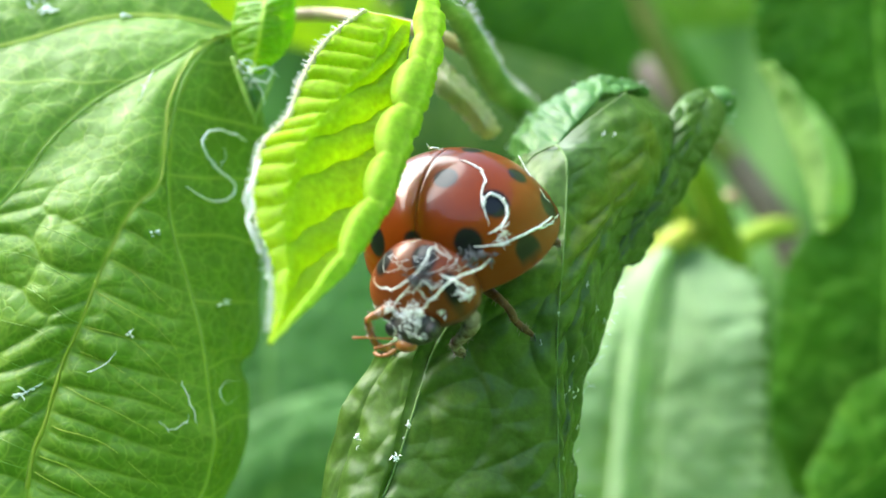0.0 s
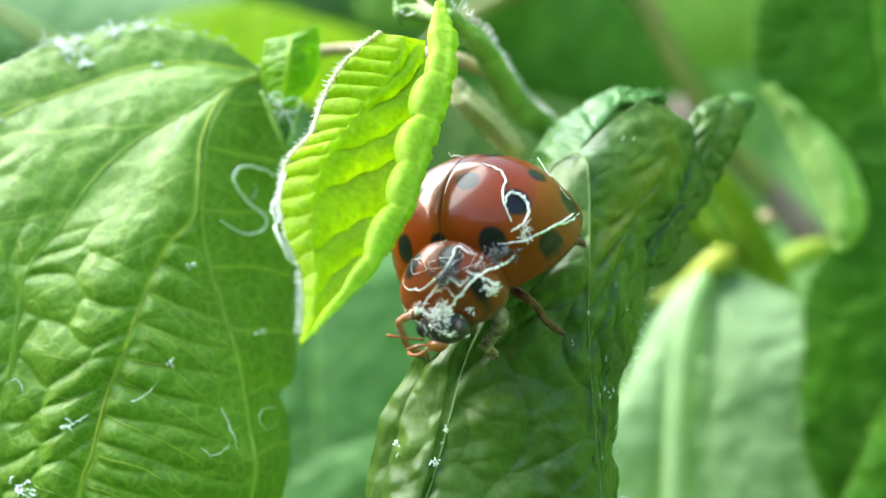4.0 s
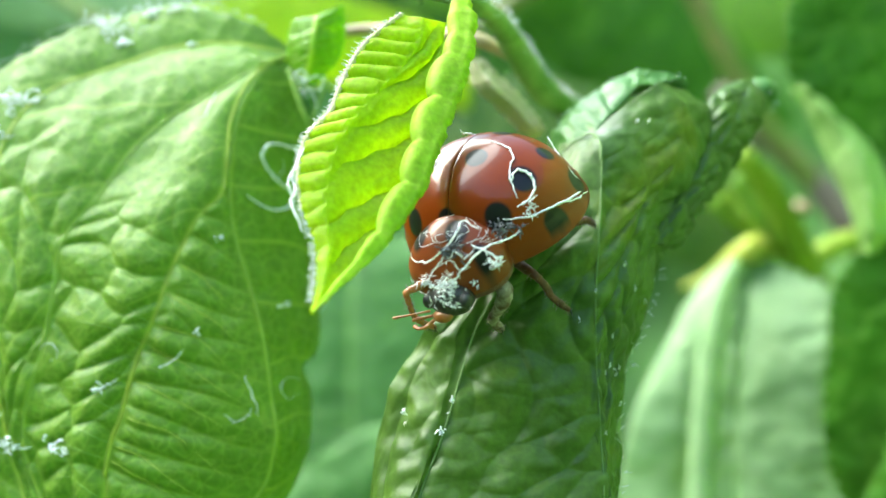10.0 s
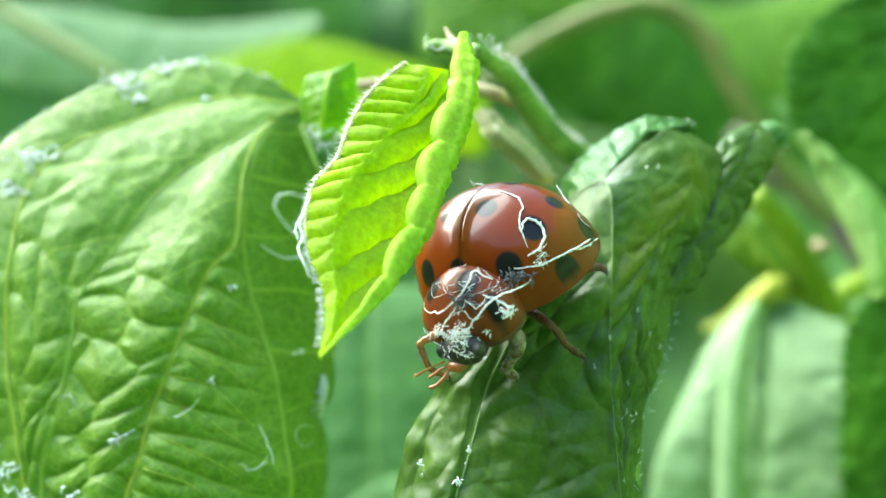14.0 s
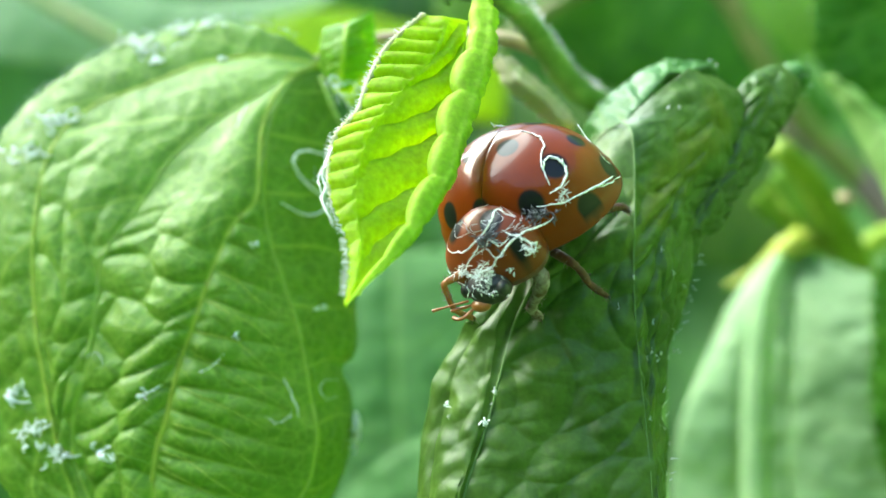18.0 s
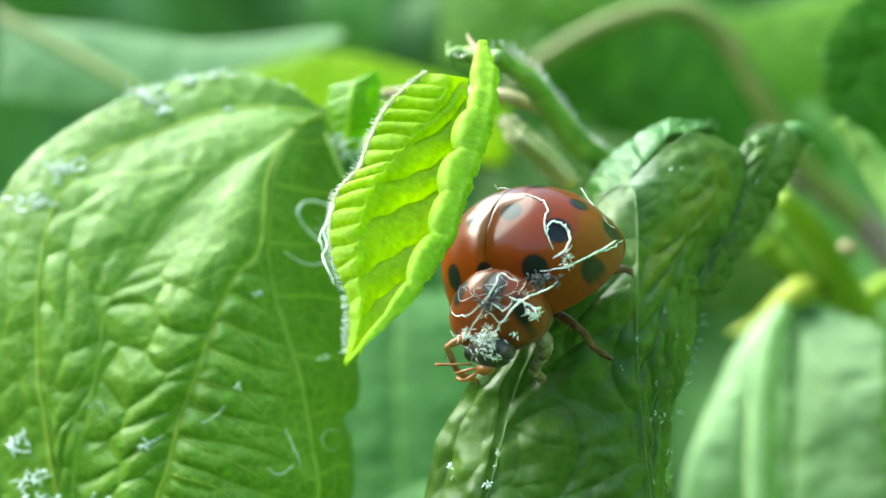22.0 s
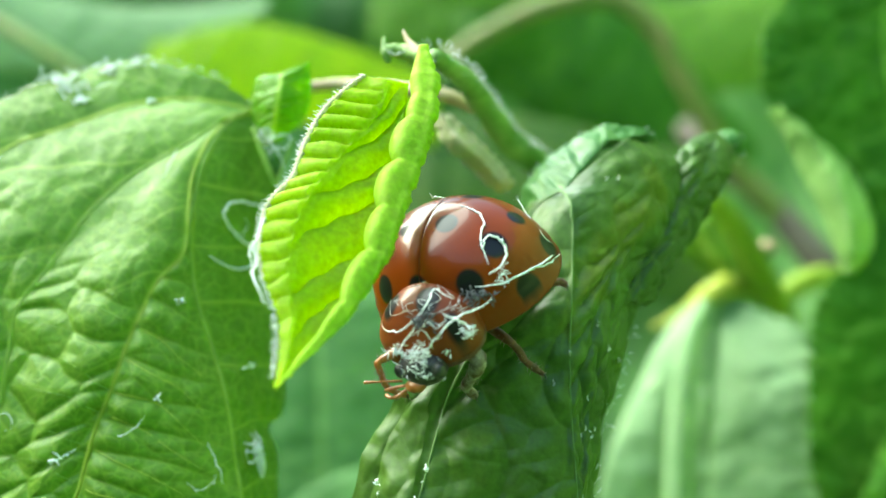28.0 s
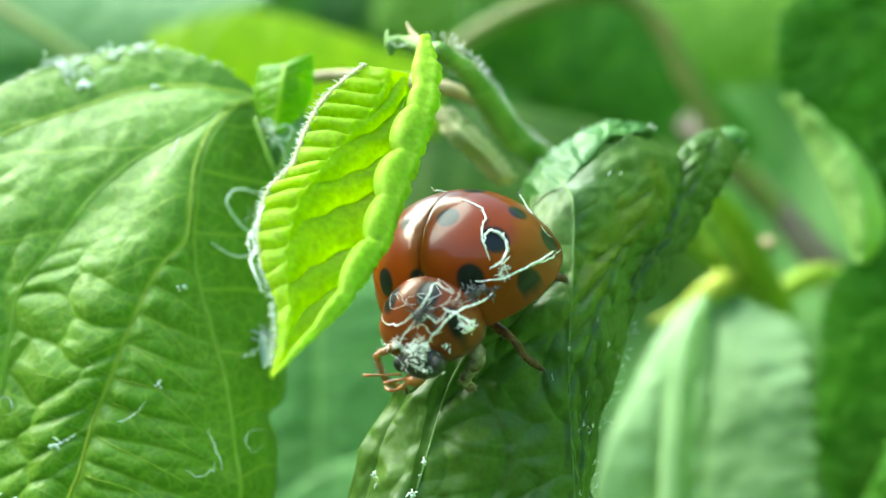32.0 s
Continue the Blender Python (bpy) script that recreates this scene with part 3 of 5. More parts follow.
edge_g, edge_v = loft([[(10.6, 5.9, 5.95), (9.53, 4.3, 4.95), (9.08, 3.6, 3.39), (8.28, 2.6, 1.99), (7.41, 1.7, 0.66), (6.97, 1.0, -0.71)],
                       [(11.65, 6.2, 6.23), (10.87, 4.6, 4.87), (10.26, 3.8, 3.41), (9.3, 2.8, 1.67), (8.29, 1.8, 0.34), (7.45, 1.3, -0.86)],
                       [(12.67, 7, 6.04), (12.5, 6.6, 5.08), (11.76, 6, 3.85), (10.64, 5, 2.24), (9.28, 3.8, 0.66), (7.82, 2.2, -0.89)]], 140, (36, 36), (0.2, 0.2), ((7, 0.5, 0.06, 0.4), (8, -0.4, 0.06, 0.4)), grain=0.09, seed=41,
                      bare=(1,), puff=((1.3, 8, 0.22, 0.0, 0, 0.5), (1.5, 9, 0.24, 0.0, 0, -0.5)))
edge_g, edge_v = facing(edge_g, edge_v)
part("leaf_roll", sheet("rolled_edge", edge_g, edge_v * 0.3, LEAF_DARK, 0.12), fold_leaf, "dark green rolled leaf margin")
part("leaf_roll", solid("rolled_tip", ellipsoid((12.34, 6.8, 5.79), (0.72, 0.7, 0.62), bump=0.2), LEAF_MID), fold_leaf)
part("leaf_roll", tube("top_roll", [(5.3, 5.2, 4.9), (6.09, 5, 5.51), (6.82, 4.8, 5.82), (7.68, 4.8, 5.87), (8.75, 4.9, 5.79)],
                       (0.25, 0.42, 0.45, 0.35, 0.2), LEAF_MID, 14, 40, 0.1, (3, 0.25)), fold_leaf)

# the young yellow-green leaf, pleated, with its margin rolled
young_ribs = [
    [(-2.43, -2.4, 6.93), (-3.1, -2.8, 6.31), (-3.71, -3.4, 5.49), (-4.17, -4.0, 4.37), (-4.42, -4.7, 3.31), (-5.03, -5.3, 2.44), (-5.12, -6, 1.25), (-4.89, -6.5, 0.26), (-4.42, -7, -0.71), (-4.22, -7.6, -1.62), (-4.23, -8.1, -2.43), (-4.22, -8.3, -2.67)],
    [(-1.68, -2.5, 6.76), (-2.02, -3.4, 5.36), (-2.81, -4.3, 4.23), (-3.53, -5.2, 3.08), (-3.99, -5.8, 2.1), (-4.15, -6.4, 0.91), (-4.07, -6.9, -0.07), (-3.92, -7.3, -0.85), (-3.92, -7.8, -1.76), (-4.07, -8.15, -2.35), (-4.19, -8.3, -2.65)],
    [(-1.0, -2, 6.72), (-1.07, -2.6, 5.51), (-1.23, -3.3, 4.11), (-1.5, -4, 2.77), (-1.86, -4.7, 1.48), (-2.31, -5.5, 0.26), (-2.69, -6.3, -0.73), (-3.17, -7, -1.5), (-3.64, -7.6, -2.09), (-4.18, -8.3, -2.67)],
]
young_g, young_v = loft(young_ribs, 300, (70, 80), (0.04, -0.07), ((18, 0.35, 0.34, 0.08), (6.5, 1.6, 0.3, 0.08)),
                        teeth=(40, 0), tooth=0.1, grain=0.04, seed=55, main=0.1, fade=0.6, blister=(0.7, 0.03))
young_g, young_v = facing(young_g, young_v)
young_leaf = part("leaf", sheet("young_leaf", young_g, young_v * 0.6, LEAF_YOUNG, 0.07), shrub, "bright yellow-green young pleated leaf lit from behind")
part("leaf_rim", tube("leaf_rim", curve(young_ribs[0], 60)[:44:2], (0.07, 0.09, 0.08, 0.05), RIM, 7, 160, 0.35, (46, 0.5)), young_leaf, "cream downy leaf rim")


def beaded_roll(path, half, beads, n=240, k=26):
    """A leaf margin rolled up towards the open side, swollen into beads along its inner edge and ragged along the outer one."""
    c = curve(path, n)
    u = np.linspace(0, 1, n)
    w = np.interp(u, np.linspace(0, 1, len(half)), half)
    t = np.gradient(c, axis=0)
    t /= np.linalg.norm(t, axis=1, keepdims=True)
    side = np.cross(t, (0, -1, 0))
    side /= np.linalg.norm(side, axis=1, keepdims=True)
    side *= np.sign(side[:, :1])
    front = np.cross(side, t)
    front *= -np.sign(front[:, 1:2])
    lump = np.zeros(n)
    for at, long, high in beads:
        lump = np.maximum(lump, high * np.sqrt(np.clip(1 - ((u - at) / long) ** 2, 0, 1)))
    a = np.linspace(-2.2, 1.9, k)
    rag = np.array([0.16 * noise.noise((x * 38, 2.0, 0.5)) + 0.12 * noise.noise((x * 95, 7.0, 0.5)) for x in u])
    inner = np.where(a < 0, 1.0, 0.0)[None]
    wide = w[:, None] * np.where(inner > 0, 0.45 + 1.0 * lump[:, None], 0.9 + rag[:, None])
    tall = w[:, None] * (0.5 + 0.6 * lump[:, None] * np.exp(-((a[None] + 0.7) / 0.8) ** 2) + 0.2 * np.exp(-((a[None] - 0.8) / 0.4) ** 2))
    g = c[:, None] + side[:, None] * (wide * np.sin(a)[None])[..., None] + front[:, None] * (tall * np.cos(a)[None])[..., None]
    return g + rough_field(g, 3.0, 0.03)[..., None] * front[:, None], np.zeros((n, k))


margin = [(-0.53, -1.8, 8.04), (-0.42, -2.4, 6.67), (-0.51, -3.0, 5.62), (-0.76, -3.7, 4.32), (-1.21, -4.6, 2.8), (-1.54, -5.4, 1.45), (-2.04, -6.2, 0.26), (-2.54, -6.9, -0.63), (-3.2, -7.4, -1.48), (-3.74, -8.0, -2.09), (-4.15, -8.35, -2.62)]
margin_g, margin_v = beaded_roll(margin, (0.2, 0.55, 0.56, 0.54, 0.54, 0.48, 0.43, 0.38, 0.27, 0.16, 0.04),
                                 ((0.08, 0.1, 0.5), (0.2, 0.05, 0.45), (0.3, 0.072, 1.0), (0.435, 0.072, 1.0), (0.555, 0.066, 0.95), (0.69, 0.075, 1.0), (0.81, 0.05, 0.6), (0.9, 0.05, 0.4)))
margin_g, margin_v = facing(margin_g, margin_v)
part("leaf_roll", sheet("rolled_margin", margin_g, margin_v, LEAF_ROLL, 0.05), young_leaf, "curled beaded yellow-green leaf margin")
fringe = []
rng = random.Random(4)
edge = curve(young_ribs[0], 240)
for i in range(0, 232):
    for _ in range(1 + i % 2):
        a = edge[i] + np.array([rng.uniform(-0.05, 0.05) for _ in range(3)])
        d = np.array((-0.16 + rng.uniform(-0.08, 0.06), rng.uniform(-0.15, 0.02), rng.uniform(-0.08, 0.14)))
        fringe.append(tube_data([a, a + d * 0.6 + np.array((0, 0, 0.02)), a + d], (0.012, 0.01, 0.005), 3, 4))
hairs = part("hair_fringe", joined("hair_fringe", fringe, SILK), young_leaf, "white hairs along the leaf margin")
tagged(hairs, kind="stuff")

# shoot tip, petioles and bract
part("stem", tube("shoot", [(-0.19, 0.5, 8.14), (1.03, 3.5, 7.82), (2.01, 6, 6.97), (3.05, 8, 5.94), (4.46, 9.5, 5.11), (5.83, 9, 3.12), (6.44, 8, -0.98), (6.19, 8, -6.52), (5.94, 8, -15.33)], (0.3, 0.5, 0.62, 0.62, 0.65, 0.7, 0.8, 0.9, 1.0), STEM, 12, 60, 0.06), shrub, "downy green shoot")
part("bud", tube("tip_bud", [(-1.95, 1.6, 8.13), (-2.04, 1.7, 8.58), (-1.54, 1.9, 8.63), (-0.93, 1.6, 8.47), (-0.33, 0.8, 8.11)], (0.1, 0.26, 0.3, 0.3, 0.32), STEM, 10, 30, 0.08), shrub, "hooked green bud")
part("bud", tube("bud_spike", [(-2.04, 1.7, 8.5), (-2.14, 1.8, 8.89), (-2.12, 1.9, 9.15)], (0.16, 0.12, 0.03), STEM, 8, 12), shrub)
part("bud", tube("bud_hook", [(-0.83, 1.5, 8.53), (-1.2, 1.8, 8.99), (-1.42, 2, 9.43)], (0.2, 0.13, 0.04), STEM_PINK, 8, 12), shrub, "reddish bud scale")
part("petiole", tube("petiole", [(-8.28, 6.2, 7.1), (-7.06, 7.5, 7.98), (-5.64, 8, 8.38), (-4.13, 8, 8.48), (-2.04, 6.5, 8.07), (0.14, 5.5, 7.59), (1.84, 6.5, 7.06)], (0.2, 0.24, 0.26, 0.28, 0.3, 0.3, 0.3), STEM_PINK, 10, 40), shrub, "pinkish leaf stalk")
straw_g, straw_v = loft([[(-0.45, 5.6, 6.66), (0.09, 5.6, 5.59), (1.17, 6.0, 4.64), (2.33, 6.6, 3.72), (2.85, 7, 3.71)],
                         [(-0.05, 4.8, 6.75), (0.72, 4.6, 5.68), (1.73, 5.0, 4.81), (2.6, 5.8, 3.95), (2.92, 7, 3.76)],
                         [(0.38, 5.8, 6.88), (1.38, 5.8, 5.98), (2.43, 6.2, 5.03), (3.13, 6.8, 4.13), (3.0, 7, 3.76)]], 90, (26, 26), (0.1, 0.1), ((6, 0.9, 0.08, 0.3), (6, 0.9, 0.08, 0.3)), grain=0.09, seed=19, teeth=(7, 8), tooth=0.25)
straw_g, straw_v = facing(straw_g, straw_v)
part("leaf", sheet("bud_leaf", straw_g, straw_v, LEAF_STRAW, 0.07), shrub, "small pale straw-green unfolding leaf")
bract = [[(-7.69, 5.2, 8.28), (-7.81, 5, 7.49), (-7.75, 4.8, 6.52), (-7.12, 4.4, 5.62)],
         [(-6.52, 4.4, 8.29), (-6.48, 3.8, 7.25), (-6.6, 3.8, 6.35), (-6.85, 4.2, 5.5)],
         [(-5.43, 4.8, 8.84), (-5.37, 5, 7.72), (-5.58, 5, 6.67), (-6.56, 4.6, 5.45)]]
bract_g, bract_v = loft(bract, 80, (24, 24), (0.1, 0.1), ((6, 0.5, 0.12, 0.2), (6, 0.5, 0.12, 0.2)), grain=0.09, seed=9)
bract_g, bract_v = facing(bract_g, bract_v)
part("leaf", sheet("bract", bract_g, bract_v, LEAF_BRACT, 0.06), shrub, "small curled green leaf at the stalk")
for pts, rad in (([(-7.58, 4.2, 6.01), (-7.22, 4.0, 5.13), (-6.84, 3.9, 4.21), (-6.59, 4.0, 3.54)], 0.1), ([(-5.97, 4.4, 5.58), (-6.17, 4.2, 4.93), (-6.47, 4.1, 4.17), (-6.63, 4.0, 3.66)], 0.07)):
    part("petiole", tube("bract_stalk", pts, (0.9 * rad, rad, rad, 0.7 * rad), VEIN_MID, 8, 24), shrub)
part("bud", tube("bract_bud", [(-7.1, 4.5, 5.24), (-6.75, 4.3, 4.69), (-6.6, 4.2, 4.08)], (0.22, 0.28, 0.08), LEAF_MID, 10, 24, 0.1, (3, 0.2)), shrub, "small folded green bud")


# down on the shoot and on the folded leaf's edges
down = []
rng = random.Random(21)
for line, rad in ((curve([(-0.19, 0.5, 8.14), (1.03, 3.5, 7.82), (2.01, 6, 6.97), (3.05, 8, 5.94), (4.65, 10, 5.31)], 90), 0.55), (curve(fold_ribs[6], 160)[20:130], 0.15), (curve([(10.72, 5.3, 3.2), (11.68, 6.3, 4.73), (12.38, 7, 5.79)], 40), 0.75), (curve(far_a, 80), 0.15), (curve(broad_ribs[0], 260)[10:200], 0.05)):
    for p in np.repeat(line, 3 if rad == 0.55 else 1, 0):
        d = np.array((rng.uniform(-1, 1), rng.uniform(-0.6, 0.2), rng.uniform(-0.2, 1)))
        d /= np.linalg.norm(d)
        a = p + d * rad
        down.append(tube_data([a, a + d * 0.1 + np.array((0.02, 0, 0.02)), a + d * rng.uniform(0.14, 0.34)], (0.012, 0.009, 0.004), 3, 4))
tagged(part("hair_fringe", joined("down", down, SILK), shrub, "fine white down on shoot and leaf edges"), kind="stuff")


# ---- leaves and stalks behind ----
def back_leaf(ribs, mat, cols, quilt=(7, 0.7, 0.12, 0.2), nv=90, teeth=(0, 0), tooth=0.0, bulge=0.08, label="", seed=0.0, thick=0.15):
    g, v = loft(ribs, nv, cols, [bulge] * len(cols), [quilt] * len(cols), teeth=teeth, tooth=tooth, grain=0.12, seed=seed)
    g, v = facing(g, v)
    return part("leaf", sheet("back_leaf", g, v, mat, thick), shrub, label)


# pale folded leaf with a light midrib
back_leaf([[(18.17, 39, -3.49), (16.06, 38.5, -6.54), (14.11, 37.5, -10.34), (12.2, 36.5, -14.46), (11.35, 36.5, -19.58), (11.35, 36.5, -25.98)],
           [(19.71, 39, -2.17), (17.88, 37, -6.83), (16.9, 36.5, -11.05), (16.43, 36, -15.21), (16.35, 36, -19.44), (15.93, 36, -26.22)],
           [(20.24, 37.5, -1.33), (19.09, 36.6, -5.82), (18.74, 36.6, -10.81), (18.7, 36.6, -14.99), (18.7, 36.6, -19.16), (18.41, 36.6, -25.84)],
           [(21.4, 38, -2.14), (20.48, 36.5, -6.78), (20.16, 36.3, -11.02), (20.08, 36.3, -15.27), (20.08, 36.3, -19.53), (20.33, 36.3, -26.33)],
           [(22.49, 38, -2.57), (26.13, 35, -4.34), (26.17, 33, -8.06), (26.58, 33, -12.11), (27.19, 33, -17.79), (27.39, 33, -25.08)]],
          LEAF_PALE, (22, 20, 16, 30), quilt=(5, 0.7, 0.05, 0.2), teeth=(0, 16), tooth=0.8, label="pale green folded leaf behind", seed=2)
part("leaf_roll", tube("pale_roll", [(19.0, 34.5, -2.45), (17.8, 33.4, -4.45), (17.15, 33, -8.06), (16.9, 33, -12.1), (16.78, 33, -15.76), (16.65, 33, -25)], (0.6, 0.9, 1.0, 1.0, 1.0, 1.0), LEAF_PALE, 20, 60, 0.05), shrub, "pale green rolled leaf half")
part("petiole", tube("back_stalk", [(18.68, 33, 5.31), (21.12, 35, 3.38), (23.46, 37, 0.47), (26.39, 41, -2.68), (27.81, 43, -4.15)], (0.8, 1.0, 1.1, 1.2, 1.2), STEM_OLIVE, 12, 30), shrub, "thick green leaf stalk")
part("petiole", tube("back_stalk_short", [(27.11, 43, -2.75), (29.12, 44, -1.47), (31.41, 45, -0.67), (33.51, 46, -0.44)], (0.9, 1.0, 1.0, 0.7), STEM_OLIVE, 10, 20), shrub, "yellow-green leaf stalk")
part("petiole", tube("pale_stalk", [(16.85, 42, -4.79), (18.44, 41, -3.86), (19.49, 39, -2.7), (20.54, 37, -1.59), (22.68, 40, -1.3), (25.47, 43, -2.29)], (0.2, 0.4, 0.8, 1.1, 0.7, 0.4), STEM_YELLOW, 12, 40, 0.05), shrub, "bright yellow-green leaf base")
part("bud", solid("red_bud", ellipsoid((24.41, 37, 1.68), (0.7, 0.6, 0.6), 12, 8, None, 0.2), STEM_PINK), shrub, "small reddish bud")
# small leaf between the stalk and the pale one
back_leaf([[(21.69, 40, 6.32), (22.45, 40, 3.63), (23.35, 40, 0.94), (24.47, 40, -1.97)],
           [(19.09, 38, 3.18), (20.09, 38, 1.7), (21.62, 38, -0.04), (23.78, 39, -2.17)],
           [(18.69, 42, 1.66), (20.43, 43, 0.42), (22.3, 43, -0.89), (24.45, 42, -2.44)]], LEAF, (16, 16), label="small green leaf beside the stalk", seed=14)
# serrated leaf with its margin folded over, pale side out
curl_leaf = back_leaf([[(19.82, 27, 9.24), (20.92, 27, 7.77), (22.14, 27, 5.19), (23.43, 27, 2.62), (24.24, 27, 0.41), (24.71, 27, -1.07)],
           [(20.32, 26, 9.27), (22.16, 25.6, 7.23), (23.7, 25.4, 4.7), (24.41, 25.4, 2.55), (24.68, 25.6, 0.4), (24.87, 26.4, -1.06)],
           [(20.92, 27, 9.24), (23.61, 27, 6.96), (25.64, 27, 5.01), (26.67, 27, 2.25), (26.37, 27, 0.04), (25.27, 27, -1.22)]], LEAF_LIGHT, (18, 18), nv=150, teeth=(0, 17), tooth=0.5, label="pale green folded-over leaf margin behind", seed=4)
dark_leaf = back_leaf([[(27.5, 29, 20.5), (22.5, 28.5, 17.8), (20.2, 28.2, 15.4), (19.77, 28, 12.39), (20.45, 28, 9.77), (23.07, 28, 6.7), (25.5, 28, 3.41), (25.99, 28, 0.04), (24, 28, -2.13), (23.18, 28, -4.83), (23.14, 28, -7.83), (22.99, 28, -11.2), (23.37, 28, -14.94), (25.31, 28, -19.43)],
           [(31, 30, 22), (28.6, 29, 17.55), (28.16, 28.5, 12.87), (29.06, 28, 7.15), (29.56, 27.5, 1.52), (29.69, 27, -4.01), (30.06, 27, -9.54), (30.06, 27, -15.06), (30.06, 27, -19.12)],
           [(35.99, 31, 24.4), (38.52, 30, 17.06), (40.07, 30, 9.32), (40.84, 30, 1.59), (40.84, 30, -6.15), (40.07, 30, -13.88), (38.52, 30, -20.07)]],
          LEAF_BACK, (44, 30), quilt=(7, 0.9, 0.08, 0.2), nv=260, teeth=(46, 0), tooth=0.55, bulge=0.03, label="dark green serrated leaf behind", seed=6)
low_leaf = back_leaf([[(24.42, 25, -17.05), (25.67, 25, -14.03), (26.74, 25, -11.54), (28.34, 25, -10.11), (31.9, 25, -8.87)],
           [(24.7, 24, -19.56), (27.15, 24, -17.11), (29.95, 24, -14.66), (32.75, 24, -12.56), (35.55, 24, -11.16)],
           [(26.92, 25, -22.75), (30.48, 25, -20.62), (33.33, 25, -18.48), (36.17, 25, -16.34), (38.31, 25, -14.21)]], LEAF_BACK, (24, 24), nv=140, teeth=(16, 0), tooth=0.5, label="green leaf low at the side", seed=8)
# broad pale leaf hanging low between the two near ones
back_leaf([[(-27.87, 67, -7.31), (-29.12, 65, -15.58), (-28.52, 63, -24.1), (-26.77, 61, -38.03)],
           [(-13.75, 67, -1.78), (-13.2, 63, -12.32), (-12.22, 60, -23.35), (-10.72, 57, -36.41)],
           [(7.41, 71, -0.57), (7.19, 68, -12.96), (5.78, 65, -24.61), (4.43, 62, -38.43)]], LEAF_SOFT, (40, 40), quilt=(6, 0.9, 0.15, 0.2), label="broad pale green leaf below", seed=10)
back_leaf([[(-21.82, 55, -30.2), (-16.96, 55, -24.8), (-11.02, 55, -20.47), (-4.54, 55, -18.31)], [(-19.22, 53, -33.73), (-12.88, 53, -28.98), (-7.07, 53, -25.29), (-1.27, 53, -23.18)]],
          LEAF_SOFT, (30,), label="pale leaf edge below", seed=11)
# soft leaves high behind
for ribs, mat, label in (
    ([[(-49.17, 117, 35.08), (-33.52, 117, 38.77), (-16.94, 117, 35.08), (-2.21, 117, 29.56)], [(-50.33, 115, 21.9), (-33.07, 115, 22.8), (-16.72, 115, 20.99), (-2.18, 115, 18.26)]], LEAF_YOUNG, "yellow-green leaf far behind"),
    # added pale sheet standing in for a bright gap of sky at upper left
    ([[(-102.69, 137, 52.28), (-81.82, 137, 50.2), (-60.95, 137, 46.5), (-34, 137, 48)], [(-101.48, 135, 36.2), (-80.85, 135, 34.14), (-60.23, 135, 34), (-33, 135, 46)]], LEAF_PALE, "pale leaf far behind"),
    ([[(3.54, 127, 55.1), (21.22, 127, 49.21), (38.9, 127, 37.42), (53.63, 127, 19.74)], [(-0.39, 125, 35.01), (11.25, 125, 27.25), (26.77, 125, 17.56), (43.26, 125, 9.8)]], LEAF_BACK, "dark green leaf far behind"),
    ([[(-16.8, 157, 68.93), (13.53, 157, 60.77), (42.69, 157, 53.77), (71.85, 157, 58.43)], [(-16.62, 155, 43.97), (13.39, 155, 39.35), (42.24, 155, 33.58), (71.09, 155, 37.05)]], LEAF, "green leaf far behind"),
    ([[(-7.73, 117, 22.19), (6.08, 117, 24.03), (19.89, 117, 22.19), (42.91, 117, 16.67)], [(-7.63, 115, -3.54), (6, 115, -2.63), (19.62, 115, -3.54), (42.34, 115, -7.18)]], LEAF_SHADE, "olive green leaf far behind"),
    ([[(-6, 112, 50), (4, 112, 51), (14, 112, 48), (21, 112, 43)], [(-5, 111, 41), (4, 111, 40), (13, 111, 40), (21, 111, 42)]], LEAF, "bright green leaf far above"),
):
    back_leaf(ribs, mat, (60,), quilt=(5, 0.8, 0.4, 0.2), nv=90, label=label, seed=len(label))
part("stem", tube("far_stalk", [(-84.57, 107, 43.92), (-77.69, 107, 40.48), (-70.82, 107, 36.61), (-60.5, 107, 30.6), (-50.91, 109, 23.62)], (1.0, 1.1, 1.1, 1.0, 0.9), STEM_STRAW, 8, 24), shrub, "pale brownish stalk far behind")
part("stem", tube("back_branch", [(34, 102, 20), (38.5, 98, 14.5), (44.5, 95, 8.5), (50, 93, 1), (56, 92, -9.13), (75, 100, -60), (80, 110, -160), (80, 115, -270)], (1.6, 2.6, 3.4, 3.6, 3.8, 4.5, 5, 6), BARK, 14, 50, 0.06), shrub, "grey-brown woody branch behind")
part("stem", tube("arched_stalk", [(-4, 92, 24), (2.8, 90, 29.4), (12.6, 90, 34.2), (21.7, 90, 35.4), (27.7, 90, 30.9), (33, 91, 21.8), (38.3, 93, 14.3), (45.8, 94, 6.5)], (0.8, 1.1, 1.4, 1.5, 1.5, 1.5, 1.5, 1.5), STEM_DIM, 12, 60, 0.05), shrub, "arched olive-brown stalk behind")


# foliage in the distance: a curved wall of mottled greens, closed out of view to shape light
m, n, l, b = material("far_foliage")
tc = n.new("ShaderNodeTexCoord")
v1 = n.new("ShaderNodeTexVoronoi"); v1.inputs["Scale"].default_value = 16; v1.inputs["Randomness"].default_value = 1
n1 = n.new("ShaderNodeTexNoise"); n1.inputs["Scale"].default_value = 9; n1.inputs["Detail"].default_value = 4
l.new(tc.outputs["Object"], n1.inputs["Vector"]); l.new(tc.outputs["Object"], v1.inputs["Vector"])
cr = n.new("ShaderNodeValToRGB")
cr.color_ramp.elements[0].position, cr.color_ramp.elements[1].position = 0.3, 0.75
cr.color_ramp.elements[0].color, cr.color_ramp.elements[1].color = (0.018, 0.06, 0.009, 1), (0.135, 0.26, 0.055, 1)
